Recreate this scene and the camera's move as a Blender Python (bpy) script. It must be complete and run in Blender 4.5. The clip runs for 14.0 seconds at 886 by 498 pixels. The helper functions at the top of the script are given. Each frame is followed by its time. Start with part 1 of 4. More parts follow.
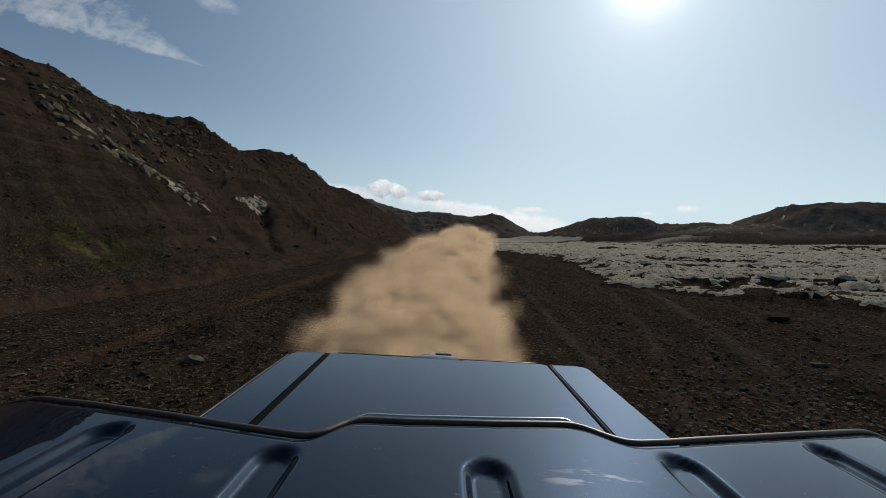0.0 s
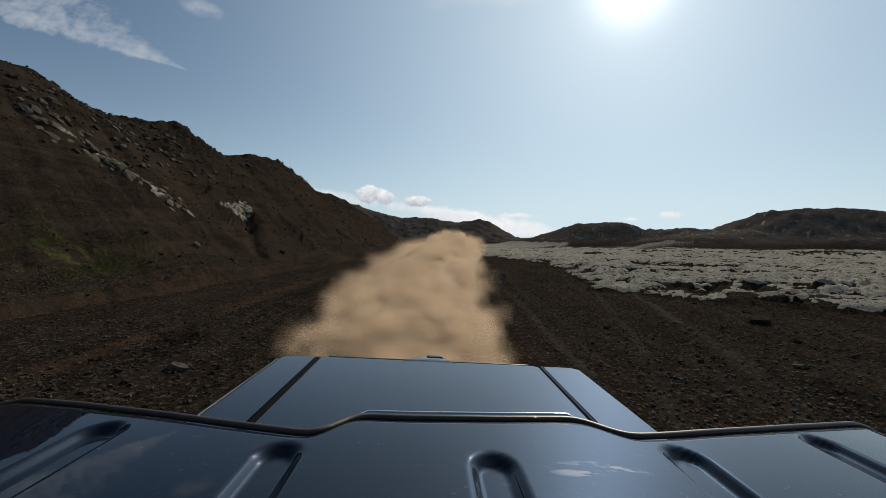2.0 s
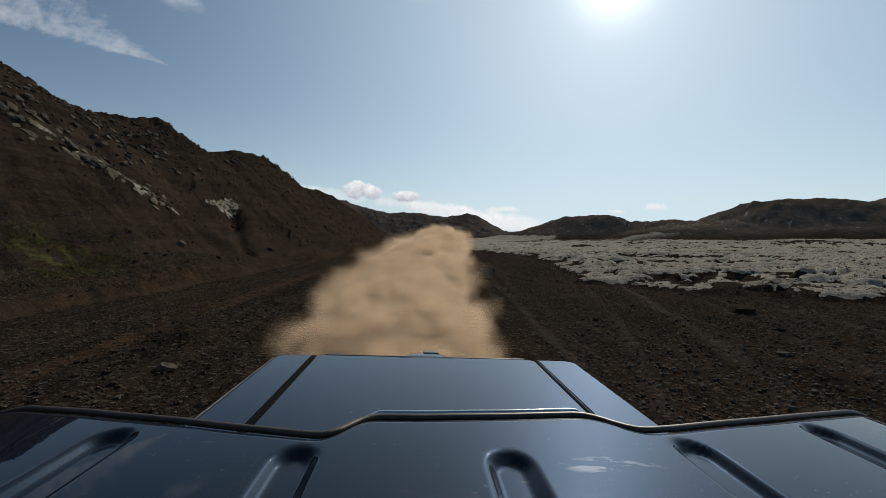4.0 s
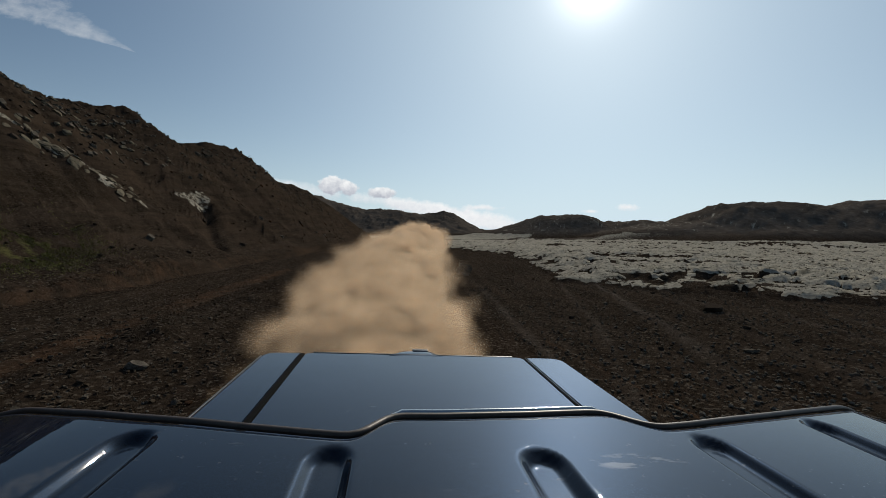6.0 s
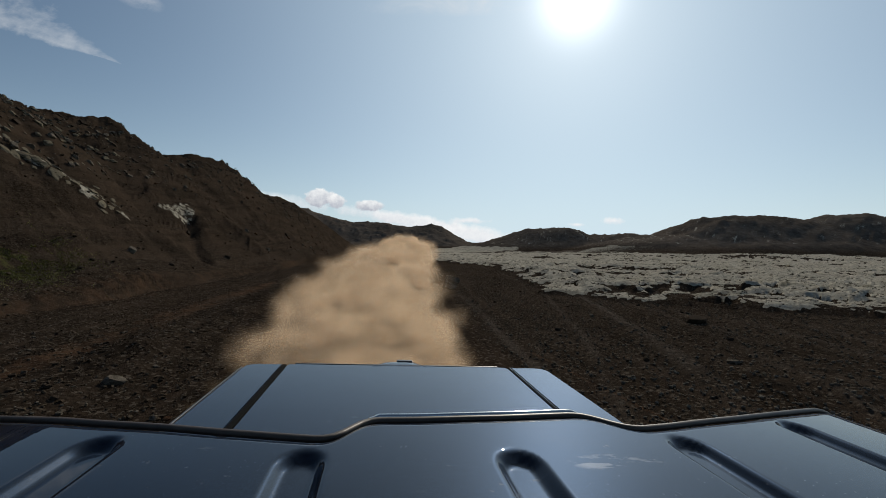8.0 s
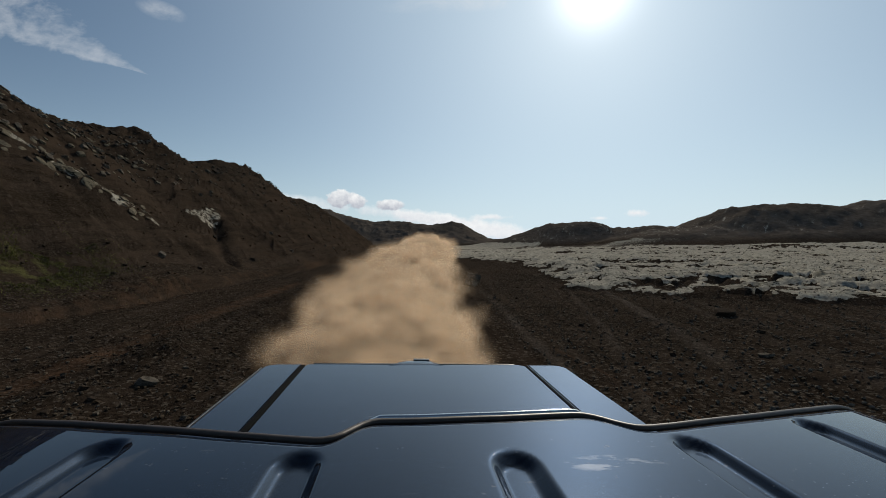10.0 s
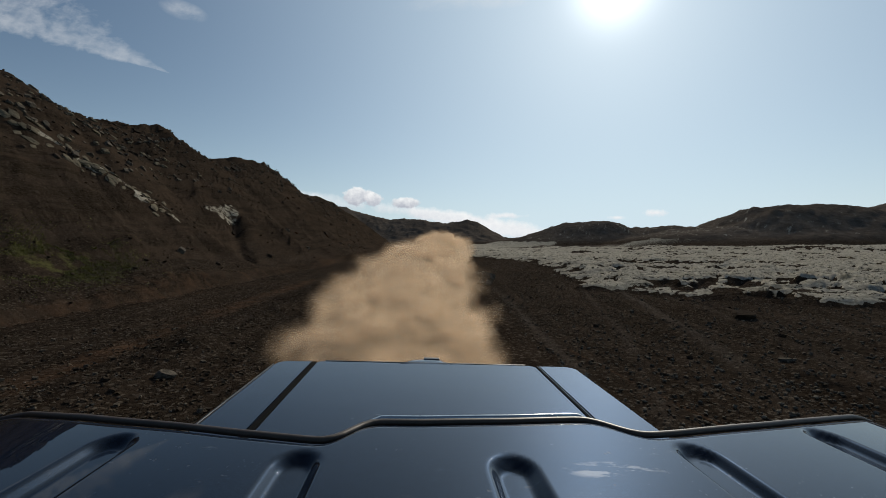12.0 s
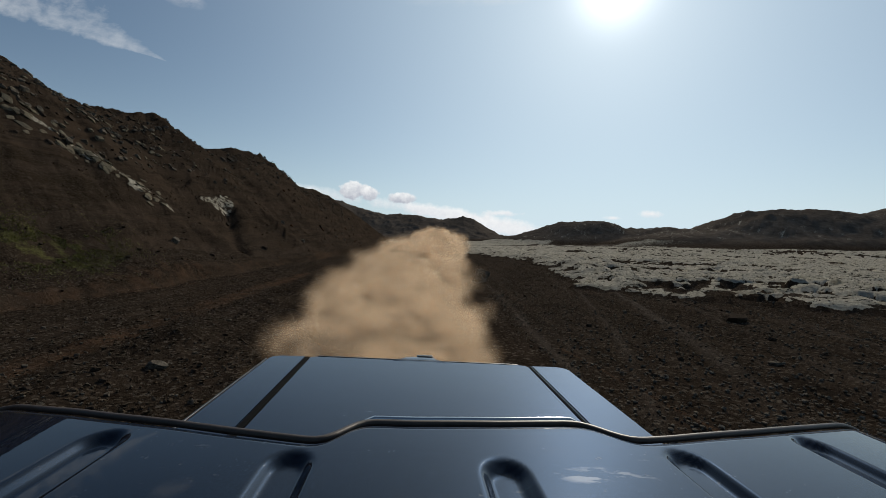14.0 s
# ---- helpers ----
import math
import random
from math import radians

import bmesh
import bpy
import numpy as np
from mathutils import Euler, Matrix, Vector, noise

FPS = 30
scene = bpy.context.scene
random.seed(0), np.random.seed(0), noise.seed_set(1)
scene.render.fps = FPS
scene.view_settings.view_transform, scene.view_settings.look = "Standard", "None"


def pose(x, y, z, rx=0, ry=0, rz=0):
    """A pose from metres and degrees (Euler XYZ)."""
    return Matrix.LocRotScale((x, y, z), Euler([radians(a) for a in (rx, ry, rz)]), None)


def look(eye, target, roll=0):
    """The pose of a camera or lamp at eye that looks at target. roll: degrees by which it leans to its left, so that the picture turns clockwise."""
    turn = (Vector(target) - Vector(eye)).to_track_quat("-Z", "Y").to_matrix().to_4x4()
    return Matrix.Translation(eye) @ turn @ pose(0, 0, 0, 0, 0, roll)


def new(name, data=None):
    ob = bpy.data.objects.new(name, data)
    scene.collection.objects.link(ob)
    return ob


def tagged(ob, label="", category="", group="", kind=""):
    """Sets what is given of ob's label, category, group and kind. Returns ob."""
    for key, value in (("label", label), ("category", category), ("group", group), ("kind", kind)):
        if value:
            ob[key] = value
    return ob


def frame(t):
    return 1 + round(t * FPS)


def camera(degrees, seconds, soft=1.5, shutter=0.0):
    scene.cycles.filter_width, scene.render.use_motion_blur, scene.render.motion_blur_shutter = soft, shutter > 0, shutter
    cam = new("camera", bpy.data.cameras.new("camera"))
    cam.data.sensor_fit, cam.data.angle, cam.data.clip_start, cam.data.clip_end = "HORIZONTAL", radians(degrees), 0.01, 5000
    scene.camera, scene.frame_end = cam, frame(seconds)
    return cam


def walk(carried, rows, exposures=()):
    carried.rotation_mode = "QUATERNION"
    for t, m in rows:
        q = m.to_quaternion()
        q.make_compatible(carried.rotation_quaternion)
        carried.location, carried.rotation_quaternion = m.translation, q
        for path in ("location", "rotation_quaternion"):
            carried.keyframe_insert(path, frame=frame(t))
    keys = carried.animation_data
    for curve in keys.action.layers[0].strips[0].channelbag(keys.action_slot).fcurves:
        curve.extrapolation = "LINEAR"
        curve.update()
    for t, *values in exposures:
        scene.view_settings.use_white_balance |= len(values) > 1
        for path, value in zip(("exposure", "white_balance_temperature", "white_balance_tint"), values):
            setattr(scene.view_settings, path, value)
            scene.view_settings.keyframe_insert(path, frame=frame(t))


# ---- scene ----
# Rear view from the roof of a pickup truck on a gravel track between volcanic hills.
# x to the right, y along the view towards the rear of the truck, z up; the track lies at z = 0.

# ---------------------------------------------------------------- camera
EYE = Vector((0.0, 0.0, 2.12))
TILT = -0.65
cam = camera(89.2, 14.0, soft=0.65)
EXPOSURE = 0.0
# seconds, sideways metres, upward metres, yaw, pitch, roll in degrees
SWAY = [
    (0.0, 0.056, 0.016, 3.18, -1.02, 0.86),
    (0.5, 0.047, 0.016, 2.75, -0.83, 1.88),
    (1.0, 0.038, 0.008, 2.43, -0.86, 0.61),
    (1.5, 0.039, 0.003, 1.86, -0.54, -0.01),
    (2.0, 0.032, -0.002, 1.54, -0.28, 0.78),
    (2.5, 0.024, 0.004, 1.29, -0.24, 0.04),
    (3.0, 0.015, 0.007, 0.92, -0.55, -0.29),
    (3.6, 0.012, 0.004, 0.50, -0.70, -0.12),
    (4.3, -0.016, 0.008, -0.25, -1.20, 0.05),
    (5.0, -0.046, 0.016, -1.00, -1.65, 0.25),
    (5.5, -0.059, 0.020, -1.65, -1.70, 0.45),
    (6.0, -0.081, 0.009, -2.99, -1.27, 0.75),
    (6.5, -0.091, -0.002, -4.28, -0.42, 0.99),
    (7.0, -0.087, -0.015, -5.28, 0.56, 1.33),
    (7.6, -0.074, -0.011, -4.95, 0.45, 1.05),
    (8.3, -0.058, -0.008, -4.20, 0.35, 0.60),
    (9.0, -0.044, -0.005, -3.45, 0.20, 0.10),
    (9.5, -0.041, -0.005, -3.18, 0.35, -0.28),
    (10.0, -0.024, -0.004, -1.83, 0.07, -0.64),
    (10.5, -0.013, -0.005, -0.86, 0.06, -0.62),
    (11.0, -0.002, -0.005, -0.35, 0.17, 0.14),
    (11.5, -0.002, -0.001, 0.05, 0.08, 0.22),
    (12.0, -0.004, 0.002, 0.08, -0.14, -0.09),
    (12.5, -0.004, 0.008, -0.01, -0.41, 0.18),
    (13.0, -0.007, 0.005, -0.16, -0.67, 0.34),
    (13.5, -0.005, 0.015, -0.24, -0.55, 1.19),
    (14.0, -0.007, 0.012, -0.53, -0.62, 1.27),
]


def sway_pose(side, up, yaw, pitch, roll):
    return pose(EYE.x + side, EYE.y, EYE.z + up, 90 + TILT + pitch, 0, yaw) @ pose(0, 0, 0, 0, 0, roll)


walk(cam, [(t, sway_pose(*row)) for t, *row in SWAY], exposures=[(0.0, EXPOSURE), (14.0, EXPOSURE)])

# ---------------------------------------------------------------- sky and sun
SKY_STRENGTH, SUN_STRENGTH = 0.062, 2.8
CLOUD, HALO, HAZE = 14.4, 12.0, 2.0
SUN_AZ, SUN_EL = radians(20.7), radians(28.3)
SUN_DIR = Vector((math.sin(SUN_AZ) * math.cos(SUN_EL), math.cos(SUN_AZ) * math.cos(SUN_EL), math.sin(SUN_EL)))


class Nodes:
    """Short hand for node trees."""

    def __init__(self, tree):
        self.tree = tree
        tree.nodes.clear()

    def add(self, kind, inputs=None, **props):
        n = self.tree.nodes.new(kind)
        if "operation" in props:
            n.operation = props["operation"]
        if "use_clamp" in props:
            n.use_clamp = props["use_clamp"]
        if "data_type" in props:
            n.data_type, n.blend_type = props["data_type"], props["blend_type"]
        if "layer_name" in props:
            n.layer_name = props["layer_name"]
        for k, v in (inputs or {}).items():
            self.set(n, k, v)
        return n

    def set(self, n, k, v):
        s = n.inputs[k]
        if isinstance(v, bpy.types.NodeSocket):
            self.tree.links.new(v, s)
        else:
            s.default_value = v

    def math(self, op, a, b=0.0, c=0.0, clamp=False):
        n = self.add("ShaderNodeMath", {0: a, 1: b, 2: c}, operation=op, use_clamp=clamp)
        return n.outputs[0]

    def ramp(self, value, stops, mode="LINEAR"):
        n = self.add("ShaderNodeValToRGB", {0: value})
        n.color_ramp.interpolation = mode
        e = n.color_ramp.elements
        while len(e) < len(stops):
            e.new(0.5)
        for el, (p, c) in zip(e, stops):
            el.position = p
            el.color = (c, c, c, 1) if isinstance(c, (int, float)) else (*c, 1)
        return n.outputs[0]

    def noise(self, vec, scale, detail=4.0, rough=0.55, distort=0.0):
        ins = {"Scale": scale, "Detail": detail, "Roughness": rough, "Distortion": distort}
        if vec is not None:
            ins["Vector"] = vec
        return self.add("ShaderNodeTexNoise", ins).outputs[0]

    def mix(self, fac, a, b, blend="MIX"):
        n = self.add("ShaderNodeMix", data_type="RGBA", blend_type=blend)
        for k, v in ((0, fac), (6, a), (7, b)):
            if isinstance(v, tuple) and len(v) == 3:
                v = (*v, 1)
            self.set(n, k, v)
        return n.outputs[2]

    def bump(self, height, strength, distance):
        return self.add("ShaderNodeBump", {"Height": height, "Strength": strength, "Distance": distance}).outputs[0]


def make_world():
    w = bpy.data.worlds.new("sky")
    scene.world = w
    w.use_nodes = True
    n = Nodes(w.node_tree)
    sky = n.add("ShaderNodeTexSky")
    sky.sky_type, sky.sun_disc, sky.sun_elevation, sky.sun_rotation = "NISHITA", False, SUN_EL, SUN_AZ
    sky.altitude, sky.air_density, sky.dust_density, sky.ozone_density = 200.0, 1.0, 0.5, 2.0
    d = n.add("ShaderNodeTexCoord").outputs["Generated"]
    xyz = n.add("ShaderNodeSeparateXYZ", {0: d})
    x, y, z = xyz.outputs
    yy = n.math("MAXIMUM", y, 0.02)
    u, v = n.math("DIVIDE", x, yy), n.math("DIVIDE", z, yy)
    plane = n.add("ShaderNodeCombineXYZ", {0: u, 1: v}).outputs[0]
    front = n.math("GREATER_THAN", y, 0.05)

    def puff(cu, cv, ru, rv, scale, soft=0.5, rag=0.9, rot=0.0):
        """A cloud about a place in the sky, its rim torn by noise; also its height within itself."""
        c, sn = math.cos(radians(rot)), math.sin(radians(rot))
        du, dv = n.math("SUBTRACT", u, cu), n.math("SUBTRACT", v, cv)
        a = n.math("ADD", n.math("MULTIPLY", du, c / ru), n.math("MULTIPLY", dv, sn / ru))
        b = n.math("ADD", n.math("MULTIPLY", du, -sn / rv), n.math("MULTIPLY", dv, c / rv))
        r = n.math("SQRT", n.math("ADD", n.math("MULTIPLY", a, a), n.math("MULTIPLY", b, b)))
        t = n.noise(plane, scale, 7, 0.62)
        r = n.math("ADD", r, n.math("MULTIPLY", n.math("SUBTRACT", t, 0.5), rag * 2))
        return n.math("DIVIDE", n.math("SUBTRACT", 1.0, r), soft, clamp=True), b

    # thin haze, stronger towards the sun and the horizon
    dot = n.add("ShaderNodeVectorMath", {0: d, 1: tuple(SUN_DIR)}, operation="DOT_PRODUCT").outputs["Value"]
    dot = n.math("MAXIMUM", dot, 0.0)
    low = n.math("POWER", n.math("SUBTRACT", 1.0, n.math("ABSOLUTE", z), clamp=True), 7.0)
    haze = n.math("ADD", n.math("MULTIPLY", n.math("POWER", dot, 5.2), 0.70), n.math("MULTIPLY", low, 0.62))
    haze = n.math("ADD", haze, 0.0, clamp=True)
    blue = n.mix(1.0, sky.outputs[0], (0.90, 0.94, 0.93), "MULTIPLY")
    air = n.mix(haze, blue, (9.4, 12.1, 14.2))
    # a bank of low cloud behind the hills, and small heaped clouds, bright above and grey below
    col = air
    for args, dim in (((0.02, 0.056, 0.21, 0.017, 26, 0.55, 0.75, -8), 0.16), ((0.12, 0.030, 0.17, 0.022, 24, 0.5, 0.7, -5), 0.12),
                      ((-0.30, 0.098, 0.13, 0.018, 20, 0.9, 0.8, -8), 0.2), ((0.135, 0.060, 0.05, 0.007, 50, 0.8, 0.8), 0.1),
                      ((-0.190, 0.104, 0.036, 0.022, 48, 0.22, 0.55), 0.48), ((-0.158, 0.097, 0.026, 0.016, 48, 0.25, 0.55), 0.42),
                      ((-0.085, 0.089, 0.034, 0.014, 48, 0.28, 0.55), 0.48), ((0.47, 0.066, 0.030, 0.010, 50, 0.8, 0.8), 0.1),
                      ((0.385, 0.055, 0.02, 0.005, 50, 0.9, 0.8), 0.1)):
        p, b = puff(*args)
        lit = n.math("ADD", n.math("MULTIPLY", b, 0.55), n.math("MULTIPLY", n.noise(plane, 70, 4, 0.6), 1.4))
        lit = n.math("ADD", lit, -0.25, clamp=True)
        light = n.mix(lit, (CLOUD * (0.98 - dim), CLOUD * (1.0 - dim), CLOUD * (1.03 - dim * 0.9)), (CLOUD * 1.04, CLOUD * 1.05, CLOUD * 1.05))
        col = n.mix(n.math("MULTIPLY", n.math("MULTIPLY", p, front), 0.92), col, light)
    # thin high cloud: a fan of broken flecks drawn out to a point
    tu, tv = n.math("SUBTRACT", -0.605, u), n.math("SUBTRACT", v, 0.376)
    ang = n.math("ARCTAN2", tv, tu)
    reach = n.math("SQRT", n.math("ADD", n.math("MULTIPLY", tu, tu), n.math("MULTIPLY", tv, tv)))
    fan = n.math("MULTIPLY", n.ramp(n.math("ADD", ang, n.math("MULTIPLY", n.noise(plane, 12, 5, 0.6), 0.16)), [(0.27, 0.0), (0.37, 1.0), (0.58, 0.8), (1.1, 0.0)]), n.ramp(reach, [(0.0, 0.75), (0.05, 1.0), (0.35, 1.0), (0.75, 0.6)]))
    turn = n.add("ShaderNodeMapping", {"Vector": plane, "Rotation": (0, 0, radians(24)), "Scale": (1.0, 1.7, 1)}).outputs[0]
    fleck = n.math("ADD", n.math("MULTIPLY", n.noise(turn, 13, 6, 0.6, 0.4), 0.65), n.math("MULTIPLY", n.noise(turn, 34, 5, 0.6, 0.3), 0.45))
    high = n.math("MULTIPLY", n.math("ADD", n.math("MULTIPLY", fan, 0.52), n.math("SUBTRACT", fleck, 0.83)), 2.6, clamp=True)
    wisp = n.noise(turn, 7.0, 9, 0.64, 0.5)
    streak = n.ramp(wisp, [(0.42, 0.0), (0.66, 1.0)])

    def veil(cu, cv, ru, rv, rot):
        c, s = math.cos(radians(rot)), math.sin(radians(rot))
        du, dv = n.math("SUBTRACT", u, cu), n.math("SUBTRACT", v, cv)
        a = n.math("ADD", n.math("MULTIPLY", du, c / ru), n.math("MULTIPLY", dv, s / ru))
        b = n.math("ADD", n.math("MULTIPLY", du, -s / rv), n.math("MULTIPLY", dv, c / rv))
        r = n.math("ADD", n.math("MULTIPLY", a, a), n.math("MULTIPLY", b, b))
        return n.math("SUBTRACT", 1.0, r, clamp=True)

    high2 = n.math("MULTIPLY", n.math("MAXIMUM", veil(0.12, 0.545, 0.24, 0.030, 5), veil(-0.575, 0.515, 0.06, 0.022, -18)), streak)
    high = n.math("MULTIPLY", n.math("ADD", n.math("MULTIPLY", high, 0.44), n.math("MULTIPLY", high2, 0.45)), front)
    col = n.mix(high, col, (CLOUD * 0.80, CLOUD * 0.82, CLOUD * 0.84))
    # the sun's aureole in hazy air
    halo = n.math("ADD", n.math("MULTIPLY", n.math("POWER", dot, 500.0), HALO), n.math("MULTIPLY", n.math("POWER", dot, 60.0), HAZE))
    glow = n.add("ShaderNodeVectorMath", {0: (1.0, 0.98, 0.93), "Scale": halo}, operation="SCALE").outputs[0]
    col = n.mix(1.0, col, glow, "ADD")
    bg = n.add("ShaderNodeBackground", {"Color": col, "Strength": SKY_STRENGTH})
    n.add("ShaderNodeOutputWorld", {0: bg.outputs[0]})


make_world()
# light must pass many thin sheets of dust
scene.cycles.transparent_max_bounces = 32
sun = new("sun", bpy.data.lights.new("sun", "SUN"))
sun.data.energy, sun.data.angle, sun.data.color = SUN_STRENGTH, radians(0.55), (1.0, 0.91, 0.77)
sun.matrix_world = look(SUN_DIR * 100, (0, 0, 0))

# ---------------------------------------------------------------- materials


def material(name):
    m = bpy.data.materials.new(name)
    m.use_nodes = True
    return m, Nodes(m.node_tree)


def finish(m, n, color, rough=0.9, normal=None, **more):
    ins = {"Base Color": color if isinstance(color, bpy.types.NodeSocket) else (*color, 1), "Roughness": rough}
    if normal is not None:
        ins["Normal"] = normal
    ins.update({k.replace("_", " "): v for k, v in more.items()})
    p = n.add("ShaderNodeBsdfPrincipled", ins)
    n.add("ShaderNodeOutputMaterial", {0: p.outputs[0]})
    return m


def place(n):
    return n.add("ShaderNodeNewGeometry").outputs["Position"]


def ground_material():
    """Black cinder gravel, red-brown soil, grey moss, green grass and painted far haze, by the zones on the sheet."""
    m, n = material("cinder_ground")
    p = place(n)
    zone = n.add("ShaderNodeVertexColor", layer_name="zone")
    rgb = n.add("ShaderNodeSeparateColor", {0: zone.outputs["Color"]})
    moss, soil, grass = rgb.outputs
    fine, mid, big = n.noise(p, 14, 6, 0.7), n.noise(p, 1.7, 5, 0.6), n.noise(p, 0.16, 4, 0.55)
    speck = n.add("ShaderNodeTexVoronoi", {"Vector": p, "Scale": 20.0, "Randomness": 1.0})
    lump = n.add("ShaderNodeTexVoronoi", {"Vector": p, "Scale": 3.1, "Randomness": 1.0})
    cinder = n.mix(n.ramp(fine, [(0.38, 0.0), (0.66, 1.0)]), (0.0060, 0.0044, 0.0032), (0.049, 0.0360, 0.0258))
    cinder = n.mix(n.ramp(mid, [(0.42, 0.0), (0.7, 0.6)]), cinder, (0.038, 0.0280, 0.0200))
    cinder = n.mix(n.ramp(big, [(0.5, 0.0), (0.72, 0.55)]), cinder, (0.042, 0.0280, 0.0182))
    along = n.add("ShaderNodeMapping", {"Vector": p, "Rotation": (0, 0, radians(-2.6)), "Scale": (1.9, 0.10, 0.6)}).outputs[0]
    cinder = n.mix(n.ramp(n.noise(along, 1.0, 5, 0.6, 0.4), [(0.48, 0.0), (0.62, 0.55)]), cinder, (0.053, 0.0385, 0.0280))
    cinder = n.mix(n.ramp(n.noise(along, 1.7, 4, 0.6, 0.4), [(0.56, 0.0), (0.66, 0.5)]), cinder, (0.022, 0.0172, 0.0136))
    lean = n.add("ShaderNodeSeparateXYZ", {0: n.add("ShaderNodeNewGeometry").outputs["True Normal"]}).outputs[2]
    steep = n.ramp(lean, [(0.82, 1.0), (0.93, 0.0)])
    beds = n.add("ShaderNodeMapping", {"Vector": p, "Rotation": (0.10, 0.12, 0.0), "Scale": (0.25, 0.10, 1.6)}).outputs[0]
    band = n.ramp(n.noise(beds, 1.0, 7, 0.65, 0.6), [(0.44, 0.0), (0.62, 0.8)])
    cinder = n.mix(n.math("MULTIPLY", band, steep), cinder, (0.049, 0.0345, 0.0240))
    # pale stones, with the glint of sunlit grit painted in as specks
    pale = n.ramp(n.add("ShaderNodeSeparateColor", {0: speck.outputs["Color"]}).outputs[0], [(0.84, 0.0), (0.93, 0.85)])
    cinder = n.mix(n.math("MULTIPLY", pale, n.math("SUBTRACT", 1.0, n.math("MULTIPLY", steep, 0.7))), cinder, (0.105, 0.086, 0.066))
    stone = n.math("MULTIPLY", n.ramp(n.add("ShaderNodeSeparateColor", {0: lump.outputs["Color"]}).outputs[0], [(0.93, 0.0), (0.97, 0.6)]), n.ramp(lump.outputs["Distance"], [(0.22, 1.0), (0.34, 0.0)]))
    cinder = n.mix(stone, cinder, (0.070, 0.056, 0.043))
    # pale tint painted in place of distant haze, also used on the pale ruts
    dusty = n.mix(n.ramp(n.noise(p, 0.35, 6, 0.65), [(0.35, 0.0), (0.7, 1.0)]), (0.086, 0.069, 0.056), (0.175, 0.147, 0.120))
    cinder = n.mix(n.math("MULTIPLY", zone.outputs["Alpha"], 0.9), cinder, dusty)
    red = n.mix(n.ramp(fine, [(0.3, 0.0), (0.7, 1.0)]), (0.056, 0.0320, 0.0190), (0.140, 0.080, 0.047))
    col = n.mix(n.ramp(n.math("ADD", soil, n.math("MULTIPLY", n.math("SUBTRACT", mid, 0.5), 0.9)), [(0.35, 0.0), (0.75, 0.85)]), cinder, red)
    tuft = n.mix(n.ramp(n.noise(p, 6, 6, 0.7), [(0.3, 0.0), (0.7, 1.0)]), (0.23, 0.207, 0.165), (0.49, 0.45, 0.36))
    tuft = n.mix(n.ramp(n.noise(p, 0.55, 4, 0.6), [(0.55, 0.0), (0.75, 0.65)]), tuft, (0.085, 0.072, 0.035))
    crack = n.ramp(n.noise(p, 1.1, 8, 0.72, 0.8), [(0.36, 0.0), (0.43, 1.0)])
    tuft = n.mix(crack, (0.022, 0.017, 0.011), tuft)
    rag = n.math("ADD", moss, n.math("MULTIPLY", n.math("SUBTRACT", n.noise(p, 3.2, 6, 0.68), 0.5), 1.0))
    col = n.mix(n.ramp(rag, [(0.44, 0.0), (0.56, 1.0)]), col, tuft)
    green = n.mix(n.ramp(fine, [(0.3, 0.0), (0.7, 1.0)]), (0.050, 0.048, 0.018), (0.130, 0.124, 0.046))
    gr = n.math("ADD", grass, n.math("MULTIPLY", n.math("SUBTRACT", n.noise(p, 1.4, 6, 0.7), 0.5), 1.3))
    col = n.mix(n.ramp(gr, [(0.48, 0.0), (0.66, 0.95)]), col, green)
    relief = n.math("ADD", n.math("MULTIPLY", fine, 0.5), n.math("MULTIPLY", n.noise(p, 45, 4, 0.7), 0.3))
    relief = n.math("ADD", relief, n.math("MULTIPLY", mid, 1.5))
    return finish(m, n, col, 0.95, n.bump(relief, 1.0, 0.08), Specular_IOR_Level=0.0)


def rock_material(name, dark, light, scale=3.0, moss=0.0):
    m, n = material(name)
    p = n.add("ShaderNodeTexCoord").outputs["Object"]
    rnd = n.add("ShaderNodeObjectInfo").outputs["Random"]
    a, b = n.noise(p, scale, 7, 0.65), n.noise(p, scale * 7, 5, 0.7)
    col = n.mix(n.ramp(a, [(0.3, 0.0), (0.7, 1.0)]), dark, light)
    col = n.mix(n.math("MULTIPLY", n.ramp(b, [(0.45, 0.0), (0.7, 1.0)]), 0.45), col, tuple(c * 1.6 for c in light))
    col = n.mix(n.math("MULTIPLY", rnd, 0.35), col, tuple(c * 0.55 for c in dark))
    if moss:
        up = n.add("ShaderNodeSeparateXYZ", {0: n.add("ShaderNodeNewGeometry").outputs["Normal"]}).outputs[2]
        f = n.math("ADD", n.math("MULTIPLY", up, moss), n.math("MULTIPLY", n.math("SUBTRACT", a, 0.5), 1.2))
        col = n.mix(n.ramp(f, [(0.42, 0.0), (0.6, 1.0)]), col, (0.20, 0.18, 0.135))
    h = n.math("ADD", a, n.math("MULTIPLY", b, 0.4))
    return finish(m, n, col, 0.92, n.bump(h, 0.9, 0.05), Specular_IOR_Level=0.0)


